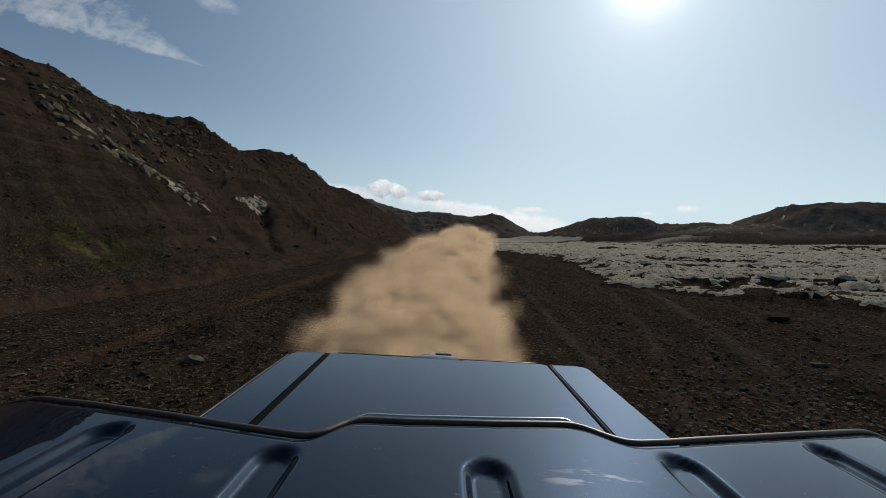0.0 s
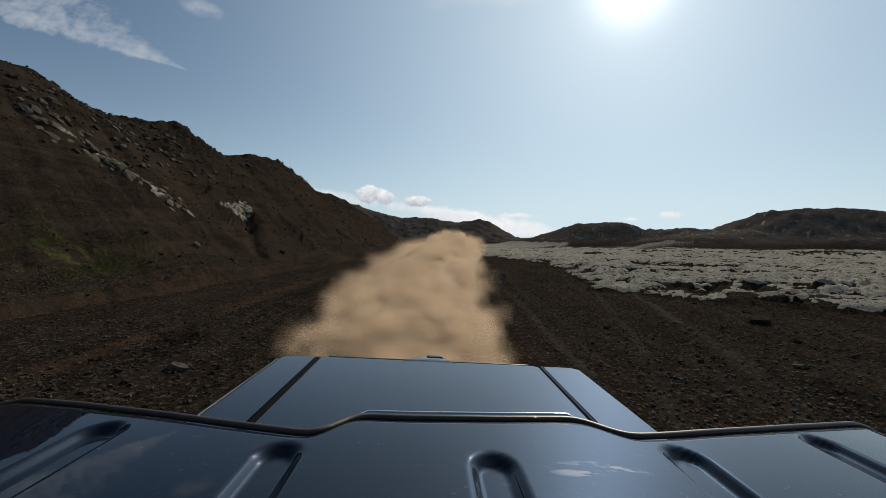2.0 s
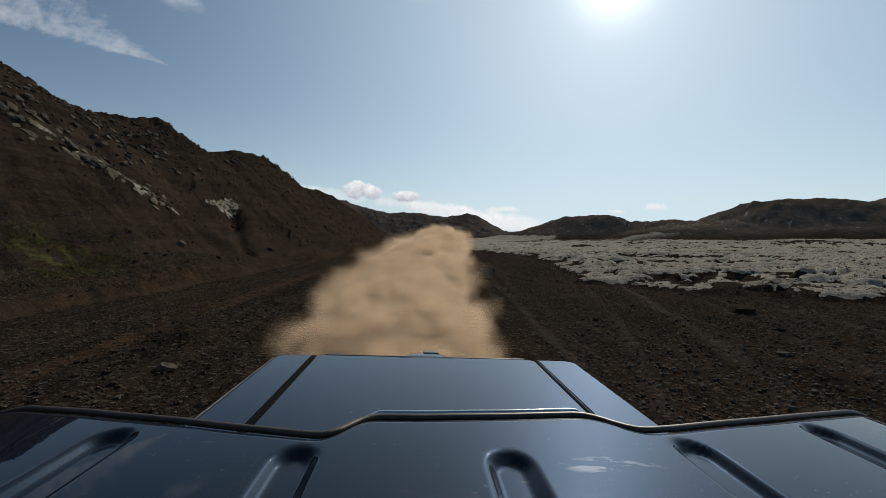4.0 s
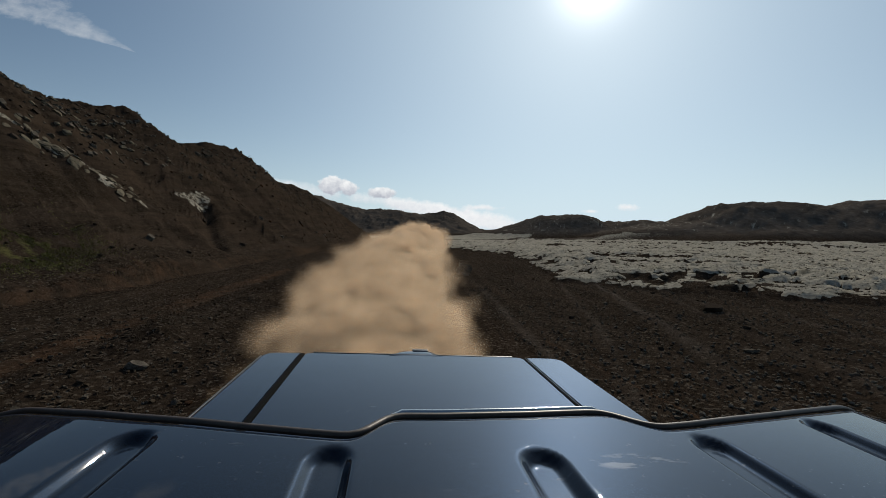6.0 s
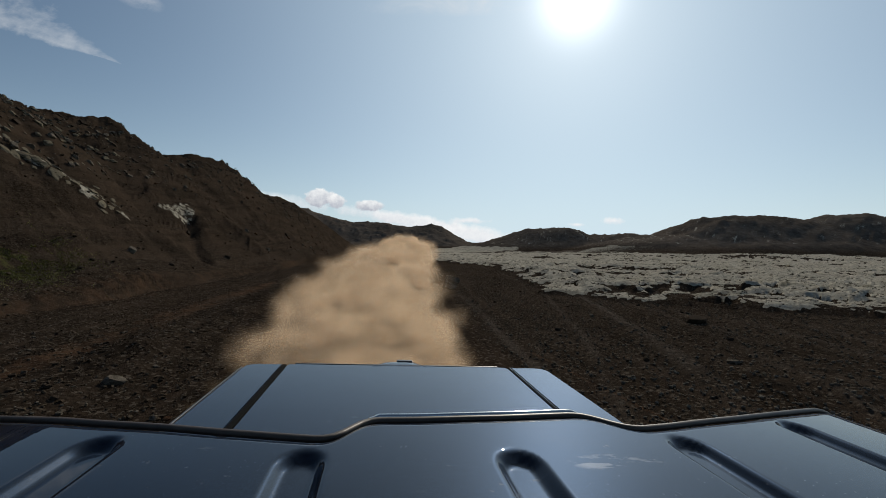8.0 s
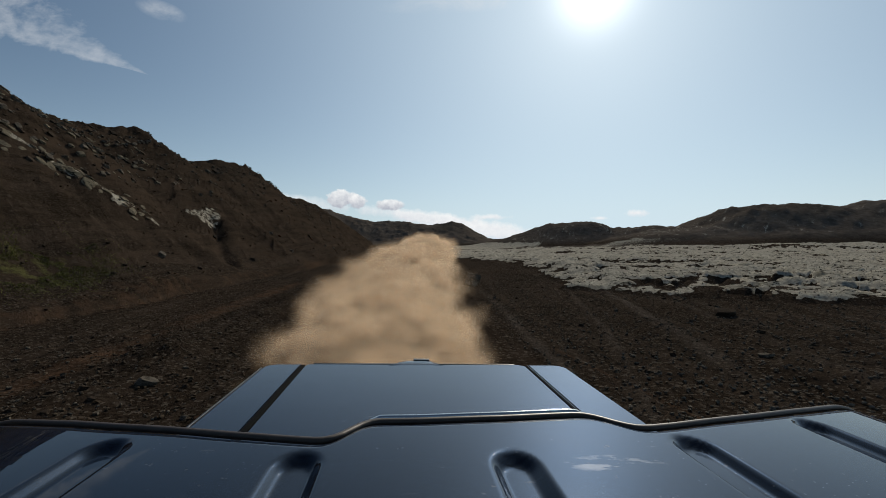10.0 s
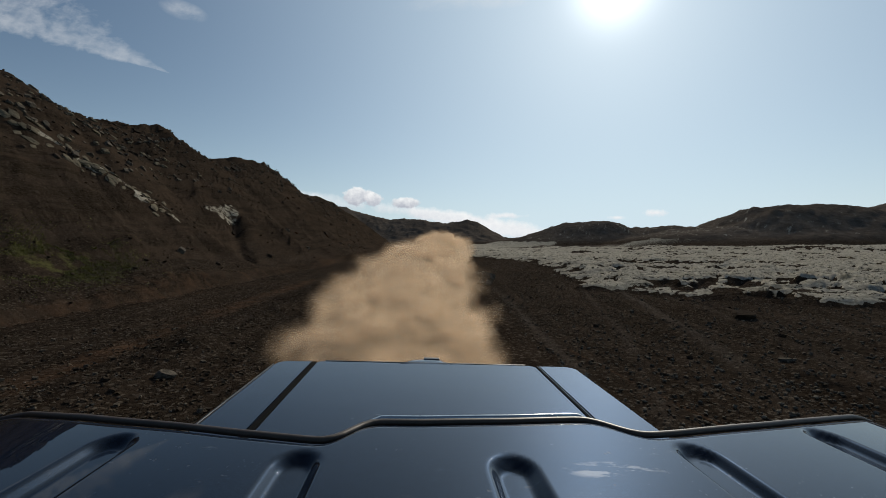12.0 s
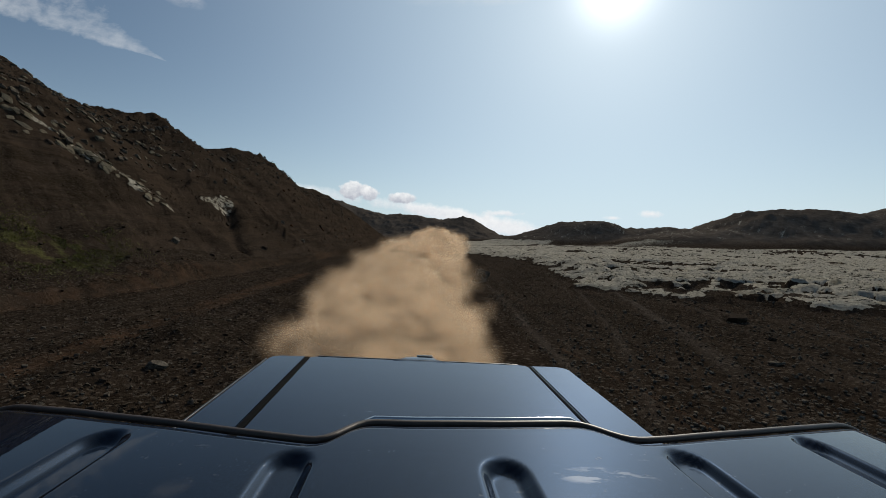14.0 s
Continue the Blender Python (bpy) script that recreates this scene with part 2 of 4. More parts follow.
def paint_material():
    """Dark blue-grey paint under clear lacquer, with a film of dust and dried water marks."""
    m, n = material("blue_grey_paint")
    p = n.add("ShaderNodeTexCoord").outputs["Object"]
    film = n.ramp(n.noise(p, 4.0, 7, 0.65), [(0.5, 0.0), (0.8, 0.04)])
    spots = n.ramp(n.noise(p, 55.0, 3, 0.6), [(0.68, 0.0), (0.74, 0.4)])
    smear = n.add("ShaderNodeMapping", {"Vector": p, "Rotation": (0, 0, 0.5), "Scale": (5, 16, 5)}).outputs[0]
    wet = n.ramp(n.noise(smear, 2.0, 6, 0.7), [(0.64, 0.0), (0.72, 0.35)])
    dirt = n.math("MAXIMUM", film, n.math("MULTIPLY", n.math("MAXIMUM", spots, wet), n.ramp(n.noise(p, 2.6, 2, 0.5), [(0.52, 0.0), (0.66, 1.0)])))
    coat = n.math("ADD", 0.43, n.math("MULTIPLY", dirt, 0.35))
    # one scuffed, chalky mark on the roof
    xyz = n.add("ShaderNodeSeparateXYZ", {0: p})
    du = n.math("DIVIDE", n.math("SUBTRACT", xyz.outputs[0], 0.265), 0.075)
    dv = n.math("DIVIDE", n.math("SUBTRACT", xyz.outputs[1], 0.570), 0.028)
    far = n.math("ADD", n.math("MULTIPLY", du, du), n.math("MULTIPLY", dv, dv))
    streaks = n.add("ShaderNodeMapping", {"Vector": p, "Rotation": (0, 0, -0.25), "Scale": (18, 70, 10)}).outputs[0]
    scuff = n.math("MULTIPLY", n.math("SUBTRACT", 1.0, far, clamp=True), n.ramp(n.noise(streaks, 1.0, 5, 0.6), [(0.54, 0.0), (0.62, 1.0)]))
    dirt = n.math("MAXIMUM", dirt, n.math("MINIMUM", n.math("MULTIPLY", scuff, 0.6), 0.3))
    drops = n.add("ShaderNodeTexVoronoi", {"Vector": p, "Scale": 75.0, "Randomness": 1.0})
    drops = n.math("MULTIPLY", n.ramp(drops.outputs["Distance"], [(0.07, 1.0), (0.13, 0.0)]), n.ramp(n.noise(p, 3.4, 3, 0.6), [(0.50, 0.0), (0.66, 0.35)]))
    dirt = n.math("MAXIMUM", dirt, drops)
    flake = n.noise(p, 900.0, 1, 0.5)
    base = n.mix(n.ramp(flake, [(0.35, 0.0), (0.65, 1.0)]), (0.0012, 0.003, 0.007), (0.005, 0.012, 0.026))
    col = n.mix(n.math("MULTIPLY", dirt, 0.45), base, (0.34, 0.34, 0.34))
    wave = n.bump(n.noise(p, 2.5, 2, 0.5), 0.04, 0.02)
    return finish(m, n, col, coat, wave, Metallic=0.40, Specular_Tint=(0.70, 0.80, 1.0, 1.0), Specular_IOR_Level=0.0, Coat_Weight=1.0, Coat_IOR=1.34, Coat_Roughness=0.018, Coat_Normal=wave)


def plain(name, color, rough, metallic=0.0, grain=40.0, amount=0.25, bump=0.2, spec=0.5):
    m, n = material(name)
    p = n.add("ShaderNodeTexCoord").outputs["Object"]
    t = n.noise(p, grain, 5, 0.6)
    col = n.mix(n.ramp(t, [(0.3, 0.0), (0.75, 1.0)]), tuple(c * (1 - amount) for c in color), tuple(min(1, c * (1 + amount)) for c in color))
    return finish(m, n, col, rough, n.bump(t, bump, 0.003), Metallic=metallic, Specular_IOR_Level=spec)


def dust_material():
    """Floating dust: pale tan grains, thin enough to let light by, that scatter it evenly."""
    m, n = material("floating_dust")
    p = place(n)
    col = n.mix(n.ramp(n.noise(p, 0.6, 4, 0.6), [(0.35, 0.0), (0.65, 1.0)]), (0.67, 0.490, 0.325), (0.77, 0.592, 0.408))
    a = n.add("ShaderNodeBsdfDiffuse", {"Color": col})
    b = n.add("ShaderNodeBsdfTranslucent", {"Color": col})
    s = n.add("ShaderNodeMixShader", {0: 0.62, 1: a.outputs[0], 2: b.outputs[0]})
    clear = n.add("ShaderNodeBsdfTransparent")
    s = n.add("ShaderNodeMixShader", {0: 0.30, 1: clear.outputs[0], 2: s.outputs[0]})
    n.add("ShaderNodeOutputMaterial", {0: s.outputs[0]})
    return m


def haze_material():
    """The thin outer dust: like the grains, and clearer towards the rim of each wisp."""
    m, n = material("thin_dust")
    fade = n.add("ShaderNodeSeparateColor", {0: n.add("ShaderNodeVertexColor", layer_name="fade").outputs["Color"]}).outputs[0]
    t = n.ramp(n.noise(place(n), 2.2, 5, 0.6), [(0.32, 0.7), (0.62, 1.0)])
    thick = n.math("MULTIPLY", n.math("MULTIPLY", n.math("POWER", fade, 1.2), t), 0.28)
    a = n.add("ShaderNodeBsdfDiffuse", {"Color": (0.76, 0.575, 0.395, 1)})
    b = n.add("ShaderNodeBsdfTranslucent", {"Color": (0.76, 0.575, 0.395, 1)})
    s = n.add("ShaderNodeMixShader", {0: 0.62, 1: a.outputs[0], 2: b.outputs[0]})
    clear = n.add("ShaderNodeBsdfTransparent")
    s = n.add("ShaderNodeMixShader", {0: thick, 1: clear.outputs[0], 2: s.outputs[0]})
    n.add("ShaderNodeOutputMaterial", {0: s.outputs[0]})
    return m


GROUND = ground_material()
ROCK = rock_material("dark_basalt", (0.026, 0.020, 0.015), (0.085, 0.066, 0.050))
STONE = rock_material("grey_gravel", (0.055, 0.046, 0.036), (0.19, 0.165, 0.13))
PALE = rock_material("pale_tuff", (0.075, 0.063, 0.045), (0.22, 0.19, 0.135))
RUST = rock_material("rusty_tuff", (0.028, 0.016, 0.010), (0.085, 0.05, 0.031))
MOSSY = rock_material("moss_covered_lava", (0.028, 0.022, 0.017), (0.08, 0.066, 0.05), 2.2, 0.55)
PAINT = paint_material()
BLACK = plain("black_rubber_trim", (0.012, 0.011, 0.010), 0.35)
SEAL = plain("brown_black_seal", (0.060, 0.042, 0.030), 0.45, spec=0.4)
CHROME = plain("polished_edge", (0.62, 0.62, 0.60), 0.16, 1.0, 20, 0.1, 0.02)
TYRE = plain("tyre_rubber", (0.018, 0.017, 0.016), 0.85)
ALLOY = plain("alloy", (0.45, 0.45, 0.46), 0.35, 1.0)
GLASS_DARK = plain("tinted_glass", (0.01, 0.012, 0.014), 0.04, 0.0, 2, 0.1, 0.0)
LAMP_RED = plain("red_lens", (0.35, 0.012, 0.01), 0.12, 0.0, 30, 0.1, 0.1)
BROWN_GRAVEL = rock_material("brown_gravel", (0.026, 0.020, 0.014), (0.11, 0.085, 0.060))
GRASS = rock_material("grass_blade", (0.110, 0.112, 0.034), (0.25, 0.245, 0.085), 0.8)
GAP = plain("black_gap", (0.008, 0.008, 0.008), 0.95, spec=0.03)
DUST = dust_material()
THIN_DUST = haze_material()

# ---------------------------------------------------------------- ground


def lattice(ix, iy, seed):
    h = (ix.astype(np.int64) * 374761393 + iy.astype(np.int64) * 668265263 + seed * 1442695041) & 0xFFFFFFFF
    h = ((h ^ (h >> 13)) * 1274126177) & 0xFFFFFFFF
    return ((h ^ (h >> 16)) & 0xFFFFFF) / float(0xFFFFFF)


def vnoise(x, y, seed=0):
    """Smooth value noise in 0..1 on arrays."""
    ix, iy = np.floor(x), np.floor(y)
    fx, fy = x - ix, y - iy
    fx, fy = fx * fx * fx * (fx * (fx * 6 - 15) + 10), fy * fy * fy * (fy * (fy * 6 - 15) + 10)
    a, b = lattice(ix, iy, seed), lattice(ix + 1, iy, seed)
    c, d = lattice(ix, iy + 1, seed), lattice(ix + 1, iy + 1, seed)
    return (a * (1 - fx) + b * fx) * (1 - fy) + (c * (1 - fx) + d * fx) * fy


def fbm(x, y, octaves=4, seed=0, gain=0.5):
    """Layered noise, about -1..1."""
    total, amp, norm = np.zeros_like(x), 1.0, 0.0
    for k in range(octaves):
        c, s = math.cos(0.6 * k), math.sin(0.6 * k)
        total += amp * (2 * vnoise((x * c - y * s) * 2 ** k + 17.3 * k, (x * s + y * c) * 2 ** k - 9.1 * k, seed + k) - 1)
        norm += amp
        amp *= gain
    return total / norm


def ridged(x, y, octaves=4, seed=0):
    total, amp, norm = np.zeros_like(x), 1.0, 0.0
    for k in range(octaves):
        total += amp * (1 - np.abs(2 * vnoise(x * 2 ** k + 5.7 * k, y * 2 ** k + 3.1 * k, seed + k) - 1)) ** 2
        norm += amp
        amp *= 0.5
    return total / norm


def step(a, b, v):
    t = np.clip((v - a) / (b - a), 0, 1)
    return t * t * (3 - 2 * t)


# the near hill: along y, its foot, its crest line and its height
HILL_Y = [-80, 0, 20, 27.4, 29.2, 31.4, 33.9, 36.1, 40.2, 42.6, 43.6, 47.3, 51.8, 55.9, 60.6, 67.3, 69.5, 72.5, 76, 82, 92, 100, 115, 127, 140]
HILL_TOP = [9, 12, 12.5, 12.5, 12.0, 11.8, 11.7, 11.9, 12.7, 13.15, 12.7, 12.1, 11.9, 12.2, 13.2, 14.1, 13.8, 12.8, 11.9, 11.2, 10.8, 9.3, 5.4, 2.6, 0.5]
HILL_FOOT = np.interp(HILL_Y, [-80, 60, 80, 100, 140], [-11, -11, -12, -13, -13.5])
HILL_CREST = np.interp(HILL_Y, [-80, 0, 76, 82, 92, 100, 115, 127, 140], [-30, -27, -27, -25.8, -24, -22, -18, -15.5, -14])
# far hills: the line they stand on, crest by x, breadth
FAR_HILLS = [
    (255, 45, [-20, 24, 39, 53, 69, 85, 92, 98, 104, 118, 133, 150, 175], [0, 1.5, 4.4, 8.0, 13.3, 14.5, 14.2, 13.2, 10.4, 10.0, 11.2, 9.0, 0], 20),
    (200, 55, [70, 92, 105, 122, 130, 138, 150, 167, 180, 188, 197, 215, 240, 290, 360], [0, 5.5, 7.7, 10.2, 14.4, 17.2, 19.0, 19.9, 18.6, 17.2, 19.2, 21, 19, 22, 5], 30),
    (640, 120, [-420, -300, -220, -148, -116, -76, -35, 5, 20, 33, 48, 62, 85, 100, 140], [64, 70, 66, 55, 45, 35, 35.5, 29.5, 32, 35, 31, 23, 10, 5, 0], 40),
    (900, 150, [-100, 60, 140, 240, 330, 420, 600], [0, 6, 11, 13, 18, 15, 0], 50),
]


def moss_edge(y):
    """The x at which the mossy lava begins, along y."""
    return np.interp(y, [0, 10, 13, 15, 17.5, 20, 23, 27, 32, 38, 50, 60, 70, 90, 160], [45, 24, 16.2, 12.0, 8.9, 6.8, 6.4, 7.2, 8.2, 9.0, 8.6, 5.2, 3.6, 3.4, 6.0])


def moss_cover(x, y):
    edge = moss_edge(y) + 1.1 * fbm(x * 0.35, y * 0.35, 3, 71) * np.clip(y / 16 - 0.3, 0.35, 2.2)
    inside = step(0.0, 0.40, x - edge) * step(215, 150, y + 0.35 * x + 22 * fbm(x * 0.05, y * 0.05, 3, 36)) * step(1.0, 5.0, y)
    holes = fbm(x * 0.16, y * 0.16, 4, 33) + 0.35 * fbm(x * 0.7, y * 0.7, 3, 35)
    holes = holes + 0.5 * step(20, 13, y)
    return inside * step(-0.60, -0.30, holes), x - edge


def terrain(x, y):
    """Height of the ground and the zones on it: moss, soil, grass, and painted haze with pale ruts."""
    r = np.hypot(x, y)
    off = np.abs(x + 0.045 * y)
    rough = step(2.2, 6.0, off)
    z = 0.10 * rough * fbm(x * 0.45, y * 0.45, 4, 5) + 0.05 * rough * fbm(x * 2.1, y * 2.1, 3, 8)
    z += 0.45 * step(20, 120, r) * fbm(x * 0.03, y * 0.03, 4, 11) * rough
    # two worn wheel tracks
    for w in (-0.85, 0.85):
        z -= 0.05 * np.exp(-((x + 0.045 * y - w) / 0.28) ** 2) * step(60, 30, r)
    pale = 0.75 * vnoise(x * 1.5, y * 0.5, 19) * np.exp(-((x - 2.25 - 0.02 * (y - 11) - 0.12 * fbm(y * 0.4, y * 0.05, 2, 20)) / 0.12) ** 2) * step(4, 7, y) * step(26, 15, y)
    # old wheel ruts that swing out over the plain
    for k, (c, bend) in enumerate(((3.4, 0.020), (5.2, 0.028), (7.6, 0.034), (10.5, 0.040))):
        d = x - (c + 0.30 * (y - 6) - bend * (y - 6) ** 2 * 0.25 + 0.15 * fbm(y * 0.3, y * 0.1 + k, 2, 15 + k))
        for w in (-0.8, 0.8):
            z += (-0.045 * np.exp(-((d - w) / 0.13) ** 2) + 0.030 * np.exp(-((d - w - 0.26) / 0.10) ** 2)) * step(3, 6, y) * step(30, 18, y) * (0.5 + vnoise(x * 0.4, y * 0.4, 17))
            pale = pale + 0.40 * np.exp(-((d - w - 0.26) / 0.13) ** 2) * step(3, 6, y) * step(26, 14, y) * vnoise(x * 0.5, y * 0.3, 18)
    # bank of gravel beside the track
    z += 0.28 * np.exp(-((x + 0.045 * y + 4.6 + 0.5 * fbm(x * 0.2, y * 0.2, 2, 3)) / 0.9) ** 2) * step(70, 40, y) * (0.6 + 0.6 * fbm(x * 0.8, y * 0.8, 3, 14))
    # near hill
    foot, crest, top = np.interp(y, HILL_Y, HILL_FOOT), np.interp(y, HILL_Y, HILL_CREST), np.interp(y, HILL_Y, HILL_TOP)
    foot = foot + 0.9 * fbm(x * 0.05, y * 0.12, 3, 21)
    s = (foot - x) / (foot - crest)
    up = np.clip(s, 0, 1)
    rise = 0.62 * up ** 1.15 + 0.38 * step(0, 1, up)
    back = 1 - 0.10 * step(1.0, 2.2, s) - 0.9 * step(2.2, 6.0, s)
    side = step(0.0, 0.25, s) * step(175, 140, y)
    hill = top * rise * back * step(160, 128, y)
    gully = ridged(y * 0.11 + 0.05 * x, x * 0.035, 3, 41) - 0.45
    hill += side * (-0.9 * gully * up * (1.2 - up) * 2.0 + 0.35 * fbm(x * 0.35, y * 0.35, 4, 44))
    hill += side * -0.30 * (ridged(y * 0.36 + 0.16 * x, x * 0.09, 3, 43) - 0.45)
    # beds of ash that crop out along the slope
    bed = ridged(s * 9 + 0.5 * fbm(x * 0.15, y * 0.15, 3, 51), y * 0.06, 3, 52)
    hill += side * 0.34 * (step(0.55, 0.80, bed) - 0.3) * step(-0.3, 0.3, fbm(x * 0.12, y * 0.12, 3, 53)) * step(1.1, 0.9, s)
    # outcrops under the two shoulders of the ridge
    bare = 0.28 + np.exp(-((y - 40) / 5.5) ** 2) + 0.9 * np.exp(-((y - 68) / 7) ** 2)
    crag = bare * step(0.66, 0.86, s + 0.1 * fbm(x * 0.2, y * 0.2, 3, 46)) * side * step(1.35, 1.05, s)
    hill += crag * (0.80 * (ridged(x * 0.35, y * 0.35, 4, 48) - 0.45) + 0.30 * np.round(2.5 * fbm(x * 0.22, y * 0.22, 2, 49)) / 2.5)
    z = z + hill * (s > 0)
    # a low cut face at the foot of the slope
    z += 0.55 * step(0.0, 0.035, s) * step(-5, 5, y) * step(120, 60, y) * (0.6 + 0.5 * fbm(y * 0.15, x * 0.02, 2, 61)) * step(1.2, 0.3, s)
    far = np.zeros_like(z)
    for line, breadth, xs, hs, end in FAR_HILLS:
        c = np.interp(x, xs, hs, left=hs[0] if line == 640 else 0, right=0)
        q = (y - line) / breadth
        shape = np.where(q < 0, np.clip(1 + q, 0, 1), np.clip(1 - q * 0.6, 0, 1))
        shape = 0.45 * shape + 0.55 * shape * shape * (3 - 2 * shape)
        w = c * shape
        k = np.clip(w / 8.0, 0, 1)
        w = w + k * breadth * 0.018 * (ridged(x * 2.2 / breadth, y * 1.4 / breadth, 4, int(line)) - 0.5) + k * breadth * 0.012 * fbm(x * 12 / breadth, y * 12 / breadth, 4, 9)
        w = w + k * breadth * 0.022 * np.maximum(0, fbm(x * 14 / breadth, y * 9 / breadth, 3, 12) - 0.15)
        far = np.maximum(far, w)
    z = np.maximum(z, z * 0.3 + far)
    swell = step(15, 40, x) * step(45, 90, y) * step(330, 200, y)
    z += swell * (1.2 * fbm(x * 0.022, y * 0.05, 4, 13) + 0.9 * np.maximum(0, fbm(x * 0.10, y * 0.07, 4, 16)) + 0.2)
    # mossy lava: thick lumpy cushions with a broken front
    moss, deep = moss_cover(x, y)
    lumps = 0.34 * ridged(x * 0.42, y * 0.42, 3, 81) + 0.20 * ridged(x * 1.5, y * 1.5, 3, 85)
    rift = step(0.66, 0.82, ridged(x * 0.42 + 0.35 * fbm(x * 0.6, y * 0.6, 3, 82), y * 0.55, 3, 83))
    near = step(200, 120, y)
    z += moss * (0.14 + 0.10 * lumps + (0.75 * lumps - 0.26 * rift + 0.30 * fbm(x * 0.10, y * 0.10, 3, 88)) * step(0.1, 2.5, deep)) * near
    # pale tuff laid bare on the slope: a broken band and one slab
    t = np.clip(((x + 21.5) * 5.2 + (y - 22.0) * 4.7) / 49.1, 0, 1)
    band = np.hypot(x + 21.5 - 5.2 * t, (y - 22.0 - 4.7 * t) * 0.8) + 0.5 * fbm(x * 0.9, y * 0.9, 3, 91)
    slope_moss = step(0.75, 0.15, band) * 0.6 * step(-0.15, 0.25, fbm(x * 0.8, y * 0.8, 3, 93))
    slab = step(1.15, 0.8, np.hypot((x + 17.7) / 0.75, (y - 36.2) / 2.3) + 0.35 * fbm(x * 1.1, y * 1.1, 3, 92))
    slope_moss = np.maximum(slope_moss, 0.5 * slab)
    # a dry gully below the slab
    t = np.clip(((x + 17.3) * 4.3 + (y - 36.6) * -7.0) / 67.5, 0, 1)
    z -= 0.55 * np.exp(-(np.hypot(x + 17.3 - 4.3 * t, y - 36.6 + 7.0 * t) / 0.55) ** 2) * step(40, 36, y)
    z += slab * (0.08 + 0.22 * ridged(x * 0.9, y * 0.9, 3, 95)) + step(0.45, 0.2, band) * 0.15
    hills_moss_haze = step(2.0, 4.0, far) * (y < 400) * step(-0.12, 0.28, fbm(x * 0.75 + 0.4 * far, y * 0.10, 4, 97) - far / 90 + 0.25 * fbm(x * 0.03, y * 0.03, 2, 98)) * (0.24 + 0.34 * vnoise(x * 1.6, y * 0.3, 96))
    # an even lift in moss colour, standing in for haze over far hills
    hills_moss_haze = np.maximum(hills_moss_haze, 0.33 * step(3.0, 6.0, far) * (y < 400))
    plain_moss = step(430, 330, y) * step(150, 185, y) * step(0.0, 0.35, fbm(x * 0.03, y * 0.05, 3, 99) + 0.2) * (far < 3) * 0.6
    moss_zone = np.clip(np.maximum.reduce([step(0.70, 0.95, moss) * step(0.08, 0.22, lumps - 0.55 * rift), slope_moss, hills_moss_haze, plain_moss]), 0, 1)
    soil = 0.40 * np.exp(-((s - 0.02) / 0.08) ** 2) * (0.55 + 0.6 * vnoise(x * 0.5, y * 0.3, 102)) * step(80, 40, y) + 0.14 * side * step(0.0, 0.5, fbm(x * 0.08, y * 0.08, 3, 101) + 0.1)
    soil += 0.75 * np.exp(-((x + 0.06 * y + 6.0) / 0.75) ** 2) * step(30, 22, y) * (0.55 + 0.5 * vnoise(x * 0.9, y * 0.35, 103))
    soil += 0.6 * np.exp(-((x + 0.2 * (y - 5.5) - 3.15) / 0.07) ** 2) * (y < 9)
    soil += 0.30 * step(3.0, 6.0, far) * (y < 400) * step(0.0, 0.4, fbm(x * 0.02, y * 0.02, 3, 104))
    grass = 0.35 * np.exp(-(((s - 0.50) / 0.22) ** 2 + ((y - 22) / 9) ** 2)) * step(-0.1, 0.3, fbm(x * 0.3, y * 0.3, 3, 105)) + 0.5 * np.exp(-(((x - 12.5) / 1.2) ** 2 + ((y - 10.2) / 1.0) ** 2))
    grass += 0.5 * step(1.0, 0.45, np.hypot((x + 13.8) / 1.5, (y - 16.3) / 3.0) + 0.5 * fbm(x * 0.5, y * 0.5, 3, 106))
    grass += 0.30 * moss * step(0.1, 0.5, fbm(x * 0.25, y * 0.25, 3, 107))
    # far hills and plain painted paler as if through haze; plus pale ruts
    haze_ruts = step(1.0, 5.0, far) * (0.75 + 0.25 * fbm(x * 0.03, y * 0.03, 3, 109)) + 0.5 * step(120, 200, y) * (far < 1) + pale
    return z, np.stack([moss_zone, np.clip(soil, 0, 1), np.clip(grass, 0, 1), np.clip(haze_ruts, 0, 1)], -1)


def ground_height(x, y):
    return float(terrain(np.array([float(x)]), np.array([float(y)]))[0][0])


def ground_lean(x, y, e=0.25):
    """Height of the ground at a place and its upward normal."""
    h = terrain(np.array([x, x - e, x + e, x, x], dtype=float), np.array([y, y, y, y - e, y + e], dtype=float))[0]
    return float(h[0]), Vector((h[1] - h[2], h[3] - h[4], 2 * e)).normalized()


def grid_mesh(name, verts, rows, cols, closed=False):
    """A mesh of quads on a rows by cols sheet of vertices."""
    i, j = np.meshgrid(np.arange(rows - 1), np.arange(cols if closed else cols - 1), indexing="ij")
    k = (j + 1) % cols
    quads = np.stack([i * cols + j, i * cols + k, (i + 1) * cols + k, (i + 1) * cols + j], -1).reshape(-1, 4)
    me = bpy.data.meshes.new(name)
    me.vertices.add(len(verts))
    me.vertices.foreach_set("co", np.asarray(verts, dtype=np.float32).ravel())
    me.loops.add(quads.size)
    me.loops.foreach_set("vertex_index", quads.ravel().astype(np.int32))
    me.polygons.add(len(quads))
    me.polygons.foreach_set("loop_start", np.arange(0, quads.size, 4, dtype=np.int32))
    me.update(calc_edges=True)
    me.validate()
    return me


def smooth(me, on=True):
    me.polygons.foreach_set("use_smooth", np.full(len(me.polygons), on))
    return me


